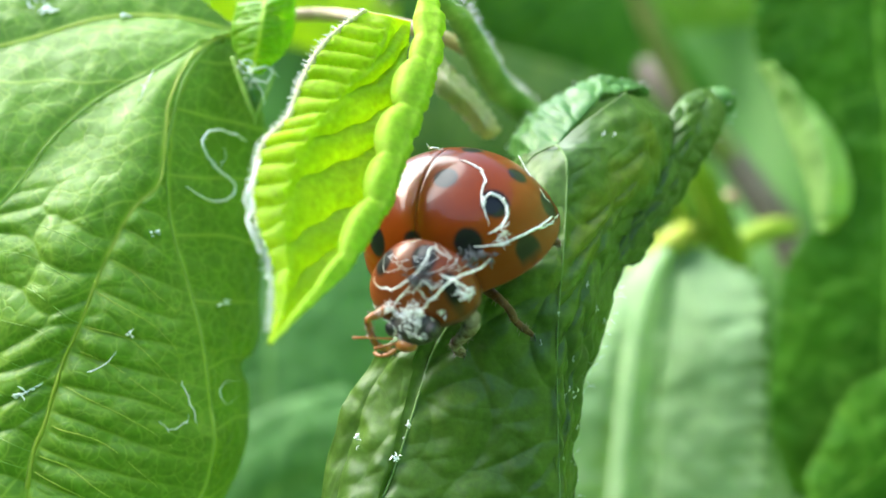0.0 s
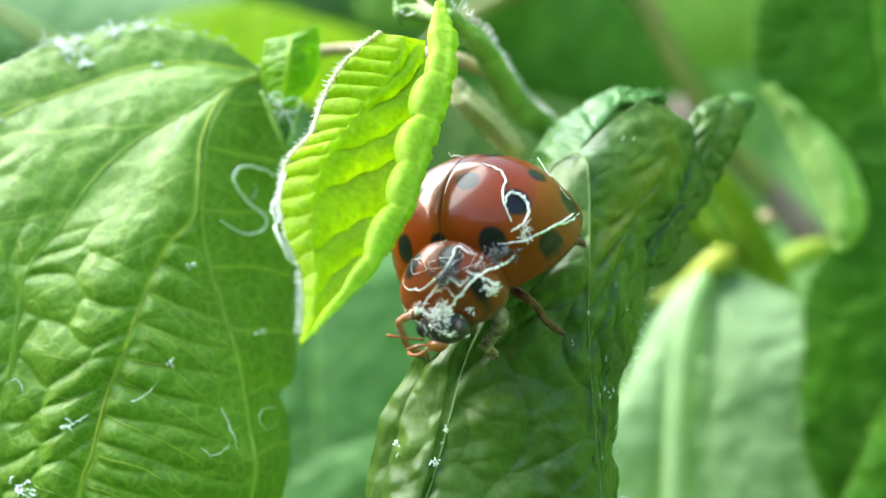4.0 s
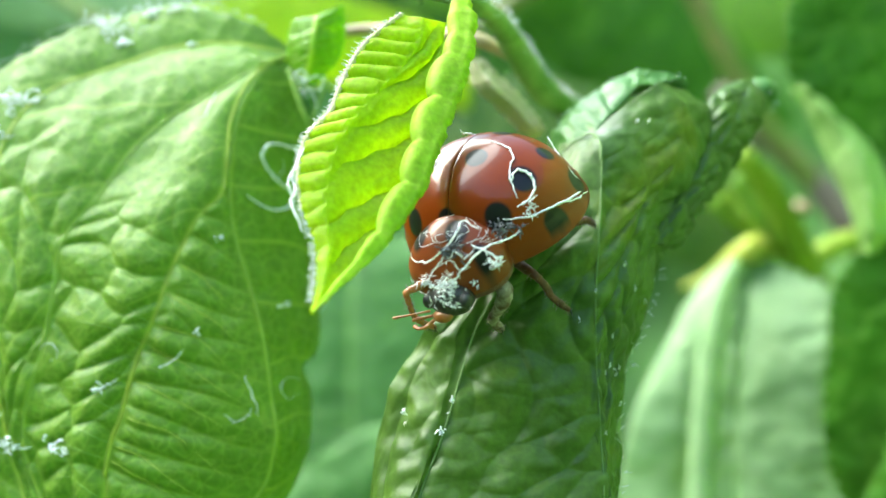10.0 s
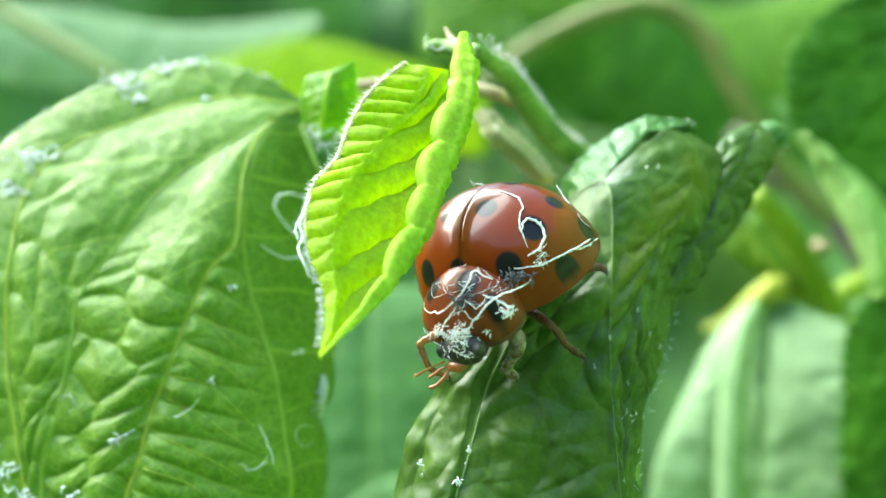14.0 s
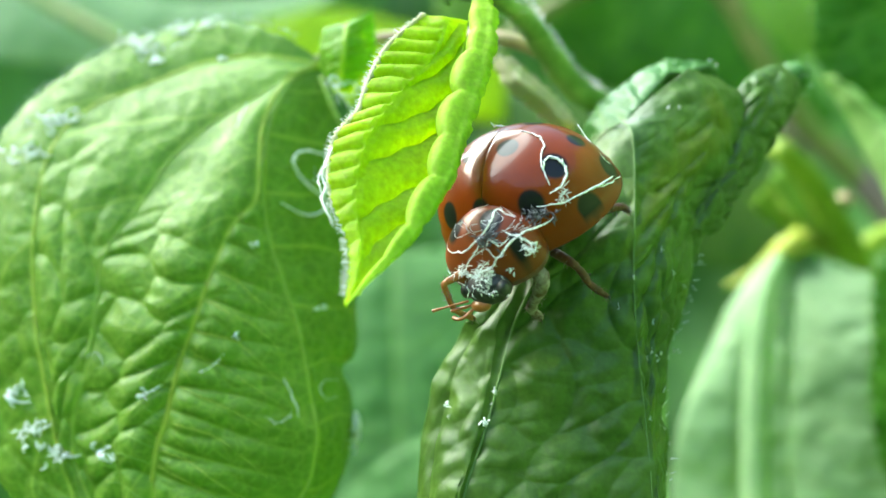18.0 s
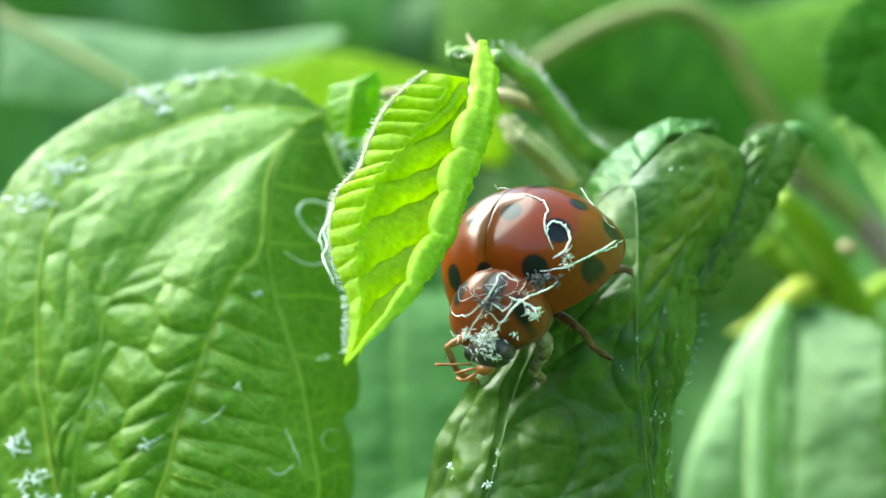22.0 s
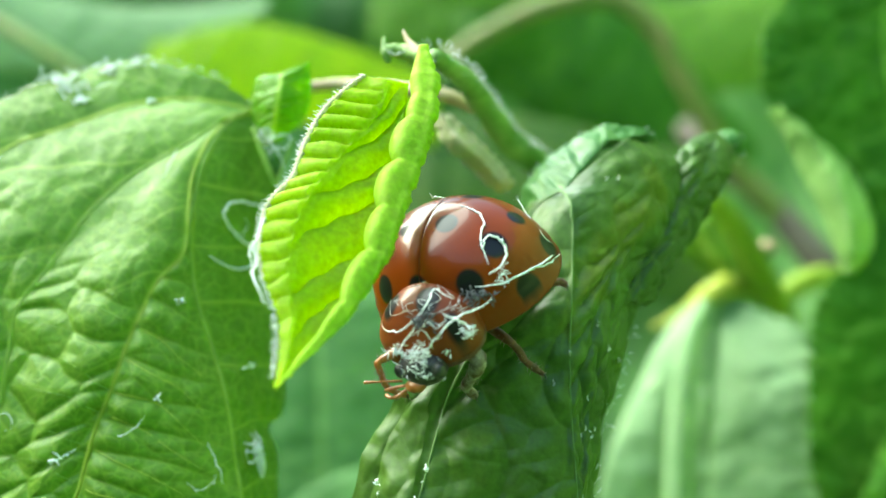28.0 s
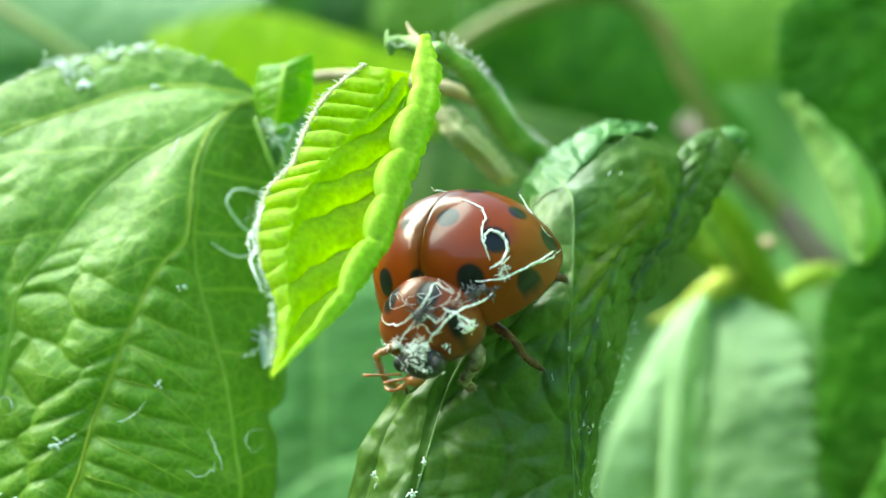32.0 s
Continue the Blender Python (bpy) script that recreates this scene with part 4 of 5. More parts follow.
mixn = n.new("ShaderNodeMath"); mixn.operation = "MULTIPLY_ADD"; mixn.inputs[1].default_value = 0.4
sep = n.new("ShaderNodeSeparateColor")
l.new(v1.outputs["Color"], sep.inputs[0]); l.new(sep.outputs[0], mixn.inputs[0]); l.new(n1.outputs["Fac"], mixn.inputs[2])
l.new(mixn.outputs[0], cr.inputs[0]); l.new(cr.outputs[0], b.inputs["Base Color"]); b.inputs["Roughness"].default_value = 0.7
FAR = m
ang = np.linspace(0, 2 * np.pi, 160)
hts = np.linspace(-275, 240, 30)
def bay(a, h):
    r = 400 + 16 * math.sin(a * 17 + h * 0.05) + 10 * math.sin(a * 41 - h * 0.03)
    # the unseen right side is raised only to block sky light
    top = 1 + (0.22 * math.sin(a * 5) + 0.12 * math.sin(a * 13 + 1)) * (h > 0) + (1.6 * max(0.0, math.sin(a)) + 0.25 * max(0.0, -math.cos(a))) * (h > 0)
    # the unseen stretch behind the camera is lowered to let sky light in
    top *= 1 - 0.55 * max(0.0, -math.cos(a)) ** 0.7 * (h > 0)
    return r * math.sin(a), r * math.cos(a) - 20, h * top


wall = np.array([[bay(a, h) for a in ang] for h in hts])
back = new("backdrop", mesh_from("backdrop", wall.reshape(-1, 3), grid_faces(30, 160), FAR))
tagged(back, "blurred green foliage far behind the shoot, unseen sides shaped to control sky light", "foliage", kind="structure")
gx = 30000 * np.linspace(-1, 1, 80) ** 3
gy = 30000 * np.linspace(-1, 1, 80) ** 3
ground = np.array([[(x, y, -260 + 6 * math.sin(x * 0.05) * math.cos(y * 0.04)) for x in gx] for y in gy])
tagged(new("ground", mesh_from("ground", ground.reshape(-1, 3), grid_faces(80, 80), FAR)), "dim green undergrowth below the shrub", "ground", kind="structure")


# ---- the ladybird ----
ladybird = thing("ladybird", "orange-red ladybird with black spots and white silk stuck on", "ladybird")
BF, BL, BU = Vector((-0.350, -0.658, -0.667)), Vector((0.8465, -0.527, 0.0754)), Vector((-0.401, -0.538, 0.7415))
body = Matrix((( BF.x, BL.x, BU.x), (BF.y, BL.y, BU.y), (BF.z, BL.z, BU.z))).to_quaternion().to_matrix()
BASE = Vector((0.983, -2.58, 0.096))
ladybird.matrix_world = Matrix.Translation(BASE * MM) @ body.to_4x4()
A_, B_, H_ = 2.64, 3.20, 2.83


def own(p):
    """A place of the world (millimetres) in the ladybird's own axes: forward, left, up."""
    return np.array(body.transposed() @ (Vector(p) - BASE))


SPOTS = ((0.16, 0.22, 0.37), (0.28, 0.68, 0.42), (-0.24, 0.95, 0.4), (0.72, 0.49, 0.42), (0.41, 0.9, 0.42), (-0.26, 0.74, 0.3), (-0.5, 0.25, 0.34))


def dome(s, q):
    return np.stack([A_ * s, B_ * q, H_ * np.sqrt(np.clip(1 - s * s - q * q, 0, 1)) ** 0.92], -1)


def wing_case(side):
    """One wing case: half a dome, parted along the seam, with a thin flange at its rim."""
    r = np.r_[np.linspace(0, 1, 110) ** 0.75, 1.0, 1.0]
    th = np.linspace(0, np.pi, 150)
    s = np.cos(th)[None] * r[:, None]
    q = np.sin(th)[None] * r[:, None] * side
    g = dome(s, q)
    lip = np.exp(-((1 - r) / 0.012) ** 2)[:, None]
    g[..., :2] *= 1 + 0.03 * lip[..., None]
    g[-2] = g[-3] * (1.012, 1.012, 1) + (0, 0, -0.05)
    g[-1] = g[-3] * (0.95, 0.95, 1) + (0, 0, -0.16)
    seam = np.exp(-(np.abs(g[..., 1]) / 0.05) ** 2)
    g[..., 1] += side * 0.012
    g[..., 2] -= 0.02 * seam
    spot = np.zeros(g.shape[:2])
    for a, b, rad in SPOTS:
        c = dome(np.array(a), np.array(b * side))
        d = np.linalg.norm((g - c) * (1, 1, 0.85), axis=-1)
        spot = np.maximum(spot, np.clip((rad - d) / 0.09 + 0.5, 0, 1))
    d = np.linalg.norm(g - dome(np.array(0.8), np.array(-0.03)), axis=-1)
    spot = np.maximum(spot, np.clip((0.3 - d) / 0.1 + 0.5, 0, 1))
    f = grid_faces(*g.shape[:2], flip=side > 0)
    return mesh_from("wing_case", g.reshape(-1, 3), f, SHELL, (("spot", spot.ravel()),))


part("wing_case", wing_case(1), ladybird, "glossy orange-red wing case with black spots")
part("wing_case", wing_case(-1), ladybird, "glossy orange-red wing case with black spots")
th = np.linspace(0, 2 * np.pi, 60)
rr = np.linspace(0, 0.985, 10)
belly = np.stack([A_ * rr[:, None] * np.cos(th), B_ * rr[:, None] * np.sin(th), -0.1 - 0.45 * np.sqrt(1 - rr[:, None] ** 2) + 0 * th], -1)
part("belly", mesh_from("belly", belly.reshape(-1, 3), grid_faces(10, 60), LEG), ladybird, "dark brown underside")

# pronotum: a broad cap, drawn down at the sides, with dark marks
rr = np.r_[np.linspace(0, 1, 50) ** 0.8, 1.0][:, None]
th = np.linspace(0, 2 * np.pi, 100)[None]
blunt = 1 + 0.05 * np.cos(2 * th) - 0.05 * np.cos(3 * th)
px = 2.62 + 1.22 * rr * np.cos(th) * blunt
py = 0.04 + 1.86 * rr * np.sin(th) * blunt
pz = 0.22 + 1.62 * np.sqrt(np.clip(1 - rr ** 2, 0, 1)) - 0.2 * (px - 2.62) + 0.1 * np.exp(-((1 - rr) / 0.08) ** 2)
cap = np.stack([px, py, pz + 0 * px], -1)
cap[-1, :, 2] -= 0.16
spot = np.zeros(cap.shape[:2])
for a, b, rad in ((2.75, -0.85, 0.34), (2.75, 0.55, 0.36), (3.2, 1.35, 0.24)):
    d = np.hypot((cap[..., 0] - a) * 0.8, cap[..., 1] - b)
    spot = np.maximum(spot, np.clip((rad - d) / 0.1 + 0.5, 0, 1))
part("pronotum", mesh_from("pronotum", cap.reshape(-1, 3), grid_faces(*cap.shape[:2]), NECK, (("spot", spot.ravel()),)), ladybird, "brown-orange neck shield with black marks")
under = cap.copy()
under[..., 2] = np.minimum(under[..., 2] - 0.1, 0.25)
part("thorax", mesh_from("thorax", under.reshape(-1, 3), grid_faces(*cap.shape[:2], flip=True), LEG), ladybird)

head = part("head", solid("head", ellipsoid((3.88, 0.1, 0.0), (0.56, 0.78, 0.55), 24, 16, None, 0.06), HEAD), ladybird, "black head with whitish dust")
for side in (-1, 1):
    part("eye", solid("eye", ellipsoid((4.1, 0.12 + 0.68 * side, 0.12), (0.26, 0.22, 0.26), 14, 10), HEAD), head, "black eye")
part("mouth", solid("mouth", ellipsoid((4.35, -0.15, -0.3), (0.24, 0.36, 0.2), 14, 10, None, 0.15), AMBER), head, "amber mouthparts")
tufts = []
rng = random.Random(8)
for i in range(90):
    y, x = rng.gauss(0.25, 0.32), rng.uniform(3.75, 4.5)
    z = 0.6 * math.sqrt(max(0.02, 1 - ((x - 3.95) / 0.64) ** 2 - ((y - 0.12) / 0.88) ** 2))
    a = np.array((x, y, z))
    d = np.array([rng.uniform(-0.22, 0.22) for _ in range(3)])
    tufts.append(tube_data([a, a + 0.5 * d + (0.03, 0, 0.05), a + d], (0.007, 0.014, 0.006), 4, 5, 0.2))
part("dust", joined("dust_tuft", tufts, DUST), head, "white dusty fibres on the face")

rim_bits = []
for c, w_, count in (((3.72, -0.55, 0.42), 0.2, 34), ((3.8, 0.3, 0.4), 0.24, 40), ((3.6, 1.0, 0.35), 0.2, 14)):
    for _ in range(count):
        a = np.array(c) + np.array([rng.gauss(0, 0.4) * w_ * 0.6, rng.gauss(0, 0.5) * w_, abs(rng.gauss(0, 0.3)) * w_])
        d = np.array([rng.uniform(-0.1, 0.2), rng.uniform(-0.14, 0.14), rng.uniform(-0.06, 0.1)])
        rim_bits.append(tube_data([a, a + 0.5 * d + (0.02, 0, 0.03), a + d], (0.014, 0.028, 0.01), 4, 5, 0.2))
part("dust", joined("rim_tuft", rim_bits, DUST), head, "white tufts along the neck shield's front rim")

# feelers and palps
antenna = part("antenna", tube("antenna", [(0, 0, 0), (0.14, -0.32, 0.15), (0.28, -0.68, 0.3), (0.4, -1.0, 0.42)], (0.045, 0.032, 0.032, 0.055), AMBER, 8, 24), ladybird, "amber feeler with a small club")
antenna.location = Vector((4.3, -0.6, -0.15)) * MM
palp = part("palp", tube("palp", [(0, 0, 0), (0.2, -0.25, -0.05), (0.22, -0.55, -0.1), (0.12, -0.75, -0.12)], (0.06, 0.065, 0.055, 0.075), AMBER, 8, 20), ladybird, "amber palp")
palp.location = Vector((4.5, -0.45, -0.35)) * MM
palp2 = part("palp", tube("palp_outer", [(0, 0, 0), (0.1, -0.3, 0.0), (0.25, -0.6, 0.02)], (0.05, 0.055, 0.06), AMBER, 8, 16), ladybird, "amber palp")
palp2.location = Vector((4.4, -0.5, -0.25)) * MM


def leg(points, radii, mat, label):
    """Femur, shin and foot, each a piece of its own, jointed end to end."""
    p = [own(q) for q in points]
    first = part("leg", tube("femur", p[0:3], radii[0], mat, 10, 16, 0.06), ladybird, label)
    part("shin", tube("shin", p[2:5], radii[1], mat, 10, 16, 0.06, (2, 0.1)), first)
    part("foot", tube("foot", p[4:7], radii[2], mat, 8, 14, 0.08, (3, 0.2)), first)
    fuzz = []
    rg = random.Random(int(1000 * abs(points[0][0])))
    line = curve(p, 60)
    reach = np.interp(np.linspace(0, 1, 60), np.linspace(0, 1, 9), np.concatenate([radii[0], radii[1], radii[2]]))
    for k in range(6, 60):
        for _ in range(2):
            d = np.array([rg.gauss(0, 1) for _ in range(3)])
            d /= np.linalg.norm(d)
            a = line[k] + 0.9 * reach[k] * d
            fuzz.append(tube_data([a, a + 0.06 * d, a + (0.08 + 0.1 * rg.random()) * d + (0.02, 0, -0.03)], (0.012, 0.009, 0.004), 3, 4))
    tagged(part("bristles", joined("bristles", fuzz, LEG_DUST), first, "fine pale bristles"), kind="stuff")
    part("claw", tube("claw", [p[6], p[6] + 0.12, p[6] + (0.16, 0.1, -0.08)], (0.04, 0.03, 0.012), HEAD, 5, 6), first)


leg([(0.84, -4.6, -1.38), (0.99, -5.1, -1.61), (1.12, -5.3, -1.89), (1.34, -5.1, -2.3), (1.21, -4.4, -2.79), (1.01, -3.6, -3.27), (1.3, -3.1, -3.65)],
    ((0.34, 0.36, 0.28), (0.25, 0.26, 0.21), (0.17, 0.18, 0.15)), LEG_DUST, "dusty grey-brown front leg")
leg([(1.78, -2.8, -1.46), (2.2, -3.4, -1.71), (2.5, -3.5, -1.94), (2.69, -3.4, -2.16), (2.9, -3.1, -2.5), (3.22, -2.9, -2.75), (3.57, -2.7, -2.99)],
    ((0.17, 0.17, 0.13), (0.11, 0.14, 0.11), (0.11, 0.13, 0.07)), LEG, "brown middle leg")
leg([(3.42, -2.2, -0.08), (3.71, -2.2, -0.02), (3.91, -2.1, 0.02), (4.07, -2, 0.04), (4.18, -1.9, 0.02), (4.3, -1.7, -0.02), (4.41, -1.5, -0.1)],
    ((0.16, 0.16, 0.14), (0.13, 0.13, 0.12), (0.11, 0.11, 0.08)), LEG, "brown hind leg")
leg([(-1.19, -4.8, -2.06), (-1.44, -5, -2.22), (-1.62, -5, -2.3), (-1.72, -5, -2.42), (-1.63, -4.8, -2.75), (-1.44, -4.4, -3.23), (-0.88, -3.6, -3.59)],
    ((0.14, 0.13, 0.12), (0.1, 0.1, 0.09), (0.09, 0.1, 0.09)), AMBER, "amber front leg drawn in")


# ---- silk and dust ----
def thread(points, r=0.045, label="white silk thread stuck to the ladybird", cat="thread", n=None, wob=0.25):
    """One silk thread, slightly uneven, with a few loose ends."""
    r *= 1.4 if "ladybird" in label else 1.0
    rg = random.Random(int(abs(points[0][0]) * 1000))
    points = curve(points, 3 * len(points))
    points[1:-1] += np.array([[rg.gauss(0, 0.018) for _ in range(3)] for _ in points[1:-1]])
    v, f = tube_data(points, (r * 0.2, r * 0.36, r * 0.4, r * 0.34, r * 0.15), 5, n or 4 * len(points), wob)
    pieces = [(v, f)]
    c = curve(points, 40)
    for _ in range(2):
        a = c[rg.randrange(40)]
        d = np.array([rg.uniform(-0.14, 0.14) for _ in range(3)])
        pieces.append(tube_data([a, a + d * 0.6, a + d], (r * 0.4, r * 0.3, r * 0.15), 4, 5))
    ob = new("silk_thread", joined("silk_thread", pieces, SILK))
    return tagged(ob, label, cat, group="silk threads on the ladybird" if "ladybird" in label else "silk threads on the leaf")


thread([(-0.15, -2.99, 2.75), (0, -3.04, 2.8), (0.29, -3.17, 2.75)], 0.06)
thread([(0.76, -4.25, 2.45), (1.17, -4.52, 2.31), (1.48, -4.91, 1.95), (1.38, -5.24, 1.48), (1.46, -5.41, 1.1), (1.62, -5.51, 0.62)], 0.05)
thread([(1.42, -5.38, 1.17), (1.57, -5.28, 1.46), (1.89, -5.26, 1.45), (2.12, -5.34, 1.1), (2.06, -5.47, 0.71), (1.79, -5.53, 0.46), (1.62, -5.53, 0.35)], 0.075)
thread([(2.61, -3.46, 2.7), (3.02, -3.72, 2.03), (3.42, -4.02, 1.49), (3.78, -3.57, 1.14), (3.58, -4.41, 0.86), (2.96, -5.11, 0.55), (2.44, -5.38, 0.25), (1.79, -5.52, 0.02), (1.21, -5.51, -0.03)], 0.065)
thread([(3.93, -3.64, 0.96), (3.57, -4.5, 0.73), (2.96, -5.12, 0.51)], 0.055)
thread([(1.69, -5.45, -0.42), (1.29, -6.13, -0.66), (0.72, -6.37, -0.87), (0.23, -6.31, -1.33), (-0.25, -5.95, -1.86), (-0.83, -5.55, -1.94)], 0.055)
thread([(0.56, -6.17, -0.36), (0.26, -6.04, -0.23), (-0.02, -5.81, -0.1), (-0.17, -6.11, -0.51), (-0.56, -6.01, -0.98), (-1.06, -5.63, -1.36), (-1.54, -5.07, -1.35), (-1.6, -4.98, -1.1)], 0.05)
thread([(-0.48, -6.05, -1.14), (-0.86, -5.69, -1.64), (-0.98, -5.41, -1.93)], 0.05)
thread([(0.26, -6.29, -0.8), (0.67, -6.38, -0.96), (1, -6.37, -1.13), (1.21, -6.3, -1.16), (1.08, -6.29, -1.38), (0.84, -6.28, -1.51)], 0.06)
thread([(-0.65, -5.94, -0.98), (-0.4, -6.11, -1.22), (-0.2, -6.22, -1.05), (0.1, -6.29, -1.21), (0.36, -6.33, -0.97)], 0.035)
thread([(-0.7, -5.86, -1.48), (-0.31, -6.13, -1.3), (-0.07, -6.16, -1.55), (0.26, -6.26, -1.46)], 0.03)
clump = thing("silk_clump", "matted white silk and dust on the ladybird's neck", "silk")
for k, (c, ax) in enumerate((((-0.37, -5.82, -1.92), (0.3, 0.2, 0.24)), ((-1.16, -5.17, -1.96), (0.26, 0.16, 0.18)), ((1.02, -6.27, -1.33), (0.12, 0.08, 0.1)), ((2.04, -5.47, 0.27), (0.26, 0.12, 0.26)), ((1.24, -5.79, -0.35), (0.42, 0.14, 0.2)), ((-0.31, -6.07, -0.98), (0.26, 0.12, 0.2)))):
    rg = random.Random(k)
    bits = []
    # these two tufts are dark, denser and thicker
    blackish = k in (4, 5)
    for _ in range(60 if blackish else 34):
        a = np.array(c) + np.array([rg.gauss(0, 0.55) * w_ for w_ in ax])
        d = np.array([rg.uniform(-0.2, 0.2) for _ in range(3)])
        bits.append(tube_data([a, a + d * 0.5 + np.array((0, -0.04, 0)), a + d], (0.012, 0.034, 0.01) if blackish else (0.007, 0.013, 0.006), 4, 5, 0.2))
    part("tuft", joined("tuft", bits, DARK_FIBRE if blackish else DUST), clump, "dark matted fibres" if blackish else "")

gauze = []
rg = random.Random(77)
for _ in range(16):
    i, j = rg.randrange(8, 46), rg.randrange(100)
    path = []
    for _ in range(4):
        path.append(np.array(BASE) + np.array(body @ Vector(cap[max(2, min(47, i)), j % 99])) + np.array(BU) * rg.uniform(0.02, 0.09))
        i, j = i + rg.randrange(-7, 8), j + rg.randrange(-9, 10)
    gauze.append(tube_data(path, (0.004, 0.008, 0.007, 0.004), 4, 14, 0.3))
tagged(part("gauze", joined("gauze", gauze, SILK), clump, "fine gauzy silk over the neck shield"), kind="stuff")

YOUNG_BITS = [thread([(-4.97, -6, 2.04), (-5.04, -6.5, 1.61), (-5.11, -6.8, 1.17), (-5.01, -7, 0.78), (-5.08, -7.2, 0.46), (-4.85, -7.5, 0.02), (-4.63, -7.7, -0.42)], 0.1, "white silk thread along the young leaf's edge"),
              thread([(-4.96, -6.6, 1.47), (-5.15, -6.8, 1.3), (-5.2, -7, 0.94), (-5.04, -7.2, 0.57)], 0.07, "white silk thread along the young leaf's edge")]
for pts in ([(-7.23, 3.7, 5.65), (-7.04, 3.5, 5.83), (-6.77, 3.5, 5.8), (-6.65, 3.6, 5.59), (-6.83, 3.6, 5.39), (-7.1, 3.6, 5.41), (-7.22, 3.7, 5.62)], [(-7.37, 4.3, 5.93), (-6.86, 4, 5.56), (-6.3, 3.9, 5.69), (-5.8, 4.2, 5.37)], [(-7.03, 4.2, 6.01), (-6.81, 4, 5.34), (-6.45, 4, 4.88), (-6.27, 4, 4.29)], [(-6, 4, 5.75), (-6.21, 3.9, 5.14), (-6.63, 4, 5.2), (-6.97, 4.1, 4.99)], [(-2.02, 1.3, 8.53), (-1.65, 1.4, 8.38), (-1.27, 1.4, 8.55)]):
    thread(pts, 0.06, "white silk web on the small curled leaf")
LEAF_BITS = []


def leaf_thread(points, r=0.035):
    LEAF_BITS.append(thread(points, r, "fine white silk thread on the broad green leaf"))


leaf_thread([(-7.1, 4.74, 2.73), (-7.5, 4.17, 2.95), (-8.06, 3.47, 3.03), (-8.41, 3.03, 2.66), (-8.22, 3.15, 2), (-7.85, 3.45, 1.52), (-7.47, 3.88, 1.19), (-7.31, 3.96, 0.72), (-7.64, 3.39, 0.38), (-8.21, 2.66, 0.47), (-8.76, 2.21, 0.87)], 0.125)
leaf_thread([(-7.76, 3.83, 2.38), (-7.73, 3.86, 2.05), (-7.85, 3.45, 1.52)], 0.025)
leaf_thread([(-6.68, 2.87, -6.38), (-6.92, 1.94, -6.18), (-7.07, 1.38, -6.33), (-6.99, 1.22, -6.73), (-6.79, 1.68, -6.94), (-6.64, 2.45, -6.85)], 0.03)
leaf_thread([(-11.58, -0.39, -5.59), (-11.11, -0.32, -5.5), (-10.62, -0.23, -5.19), (-10.4, -0.11, -4.85)], 0.035)
leaf_thread([(-8.26, 0.45, -5.91), (-8.05, 0.42, -6.44), (-7.81, 0.35, -6.97), (-7.69, 0.35, -7.37)], 0.05)
leaf_thread([(-8.89, -0.05, -7.26), (-8.47, 0.04, -7.54), (-8.03, 0.22, -7.31), (-7.96, 0.28, -7.03)], 0.03)
leaf_thread([(-10.67, 2.5, 3.91), (-10.52, 2.82, 4.42), (-10.39, 3.33, 5.1)], 0.04)
leaf_thread([(-15.95, 0.12, -5.09), (-15.54, 0.16, -4.87), (-15.26, 0.03, -5.26), (-15.66, 0.04, -5.69)], 0.03)
for k, (c, w_) in enumerate((((-15.12, 4.72, 7.62), 0.62), ((-16.05, 5.13, 8.31), 0.5), ((-14.02, 5.39, 8.72), 0.45), ((-12.07, 4.71, 7.18), 0.2), ((-18.66, 2.84, 4.42), 0.7), ((-19.65, 2.38, 3.04), 0.6), ((-9.99, 0.04, -4.25), 0.13), ((-13.21, -0.56, -6.35), 0.28), ((-18.98, 0.45, -6.54), 0.5), ((-18.18, 0.08, -7.92), 0.6), ((-17.04, -0.06, -8.66), 0.5), ((-7.35, 2.58, -3.45), 0.14), ((-9.52, 1.11, -0.81), 0.12), ((-12.66, 5.66, 8.98), 0.35), ((-15.02, -0.55, -8.54), 0.4))):
    rg = random.Random(40 + k)
    bits = []
    for _ in range(int(5 + 18 * w_)):
        x, z = c[0] + rg.gauss(0, 0.55) * w_, c[2] + rg.gauss(0, 0.35) * w_
        turn, path = rg.uniform(0, 6.3), []
        for _ in range(5):
            path.append(on_blade(broad_g, x, z, rg.uniform(0.05, 0.12)))
            turn += rg.gauss(0, 0.8)
            x, z = x + 0.28 * w_ * math.cos(turn), z + 0.2 * w_ * math.sin(turn)
        thick = rg.uniform(0.015, 0.03) + 0.03 * w_ * (rg.random() < 0.3)
        bits.append(tube_data(path, (0.4 * thick, thick, 1.2 * thick, thick, 0.4 * thick), 5, 16, 0.3))
    LEAF_BITS.append(tagged(new("dust_speck", joined("dust_speck", bits, DUST)), "white woolly dust caught on the broad green leaf", "dust", "dust on the broad leaf"))
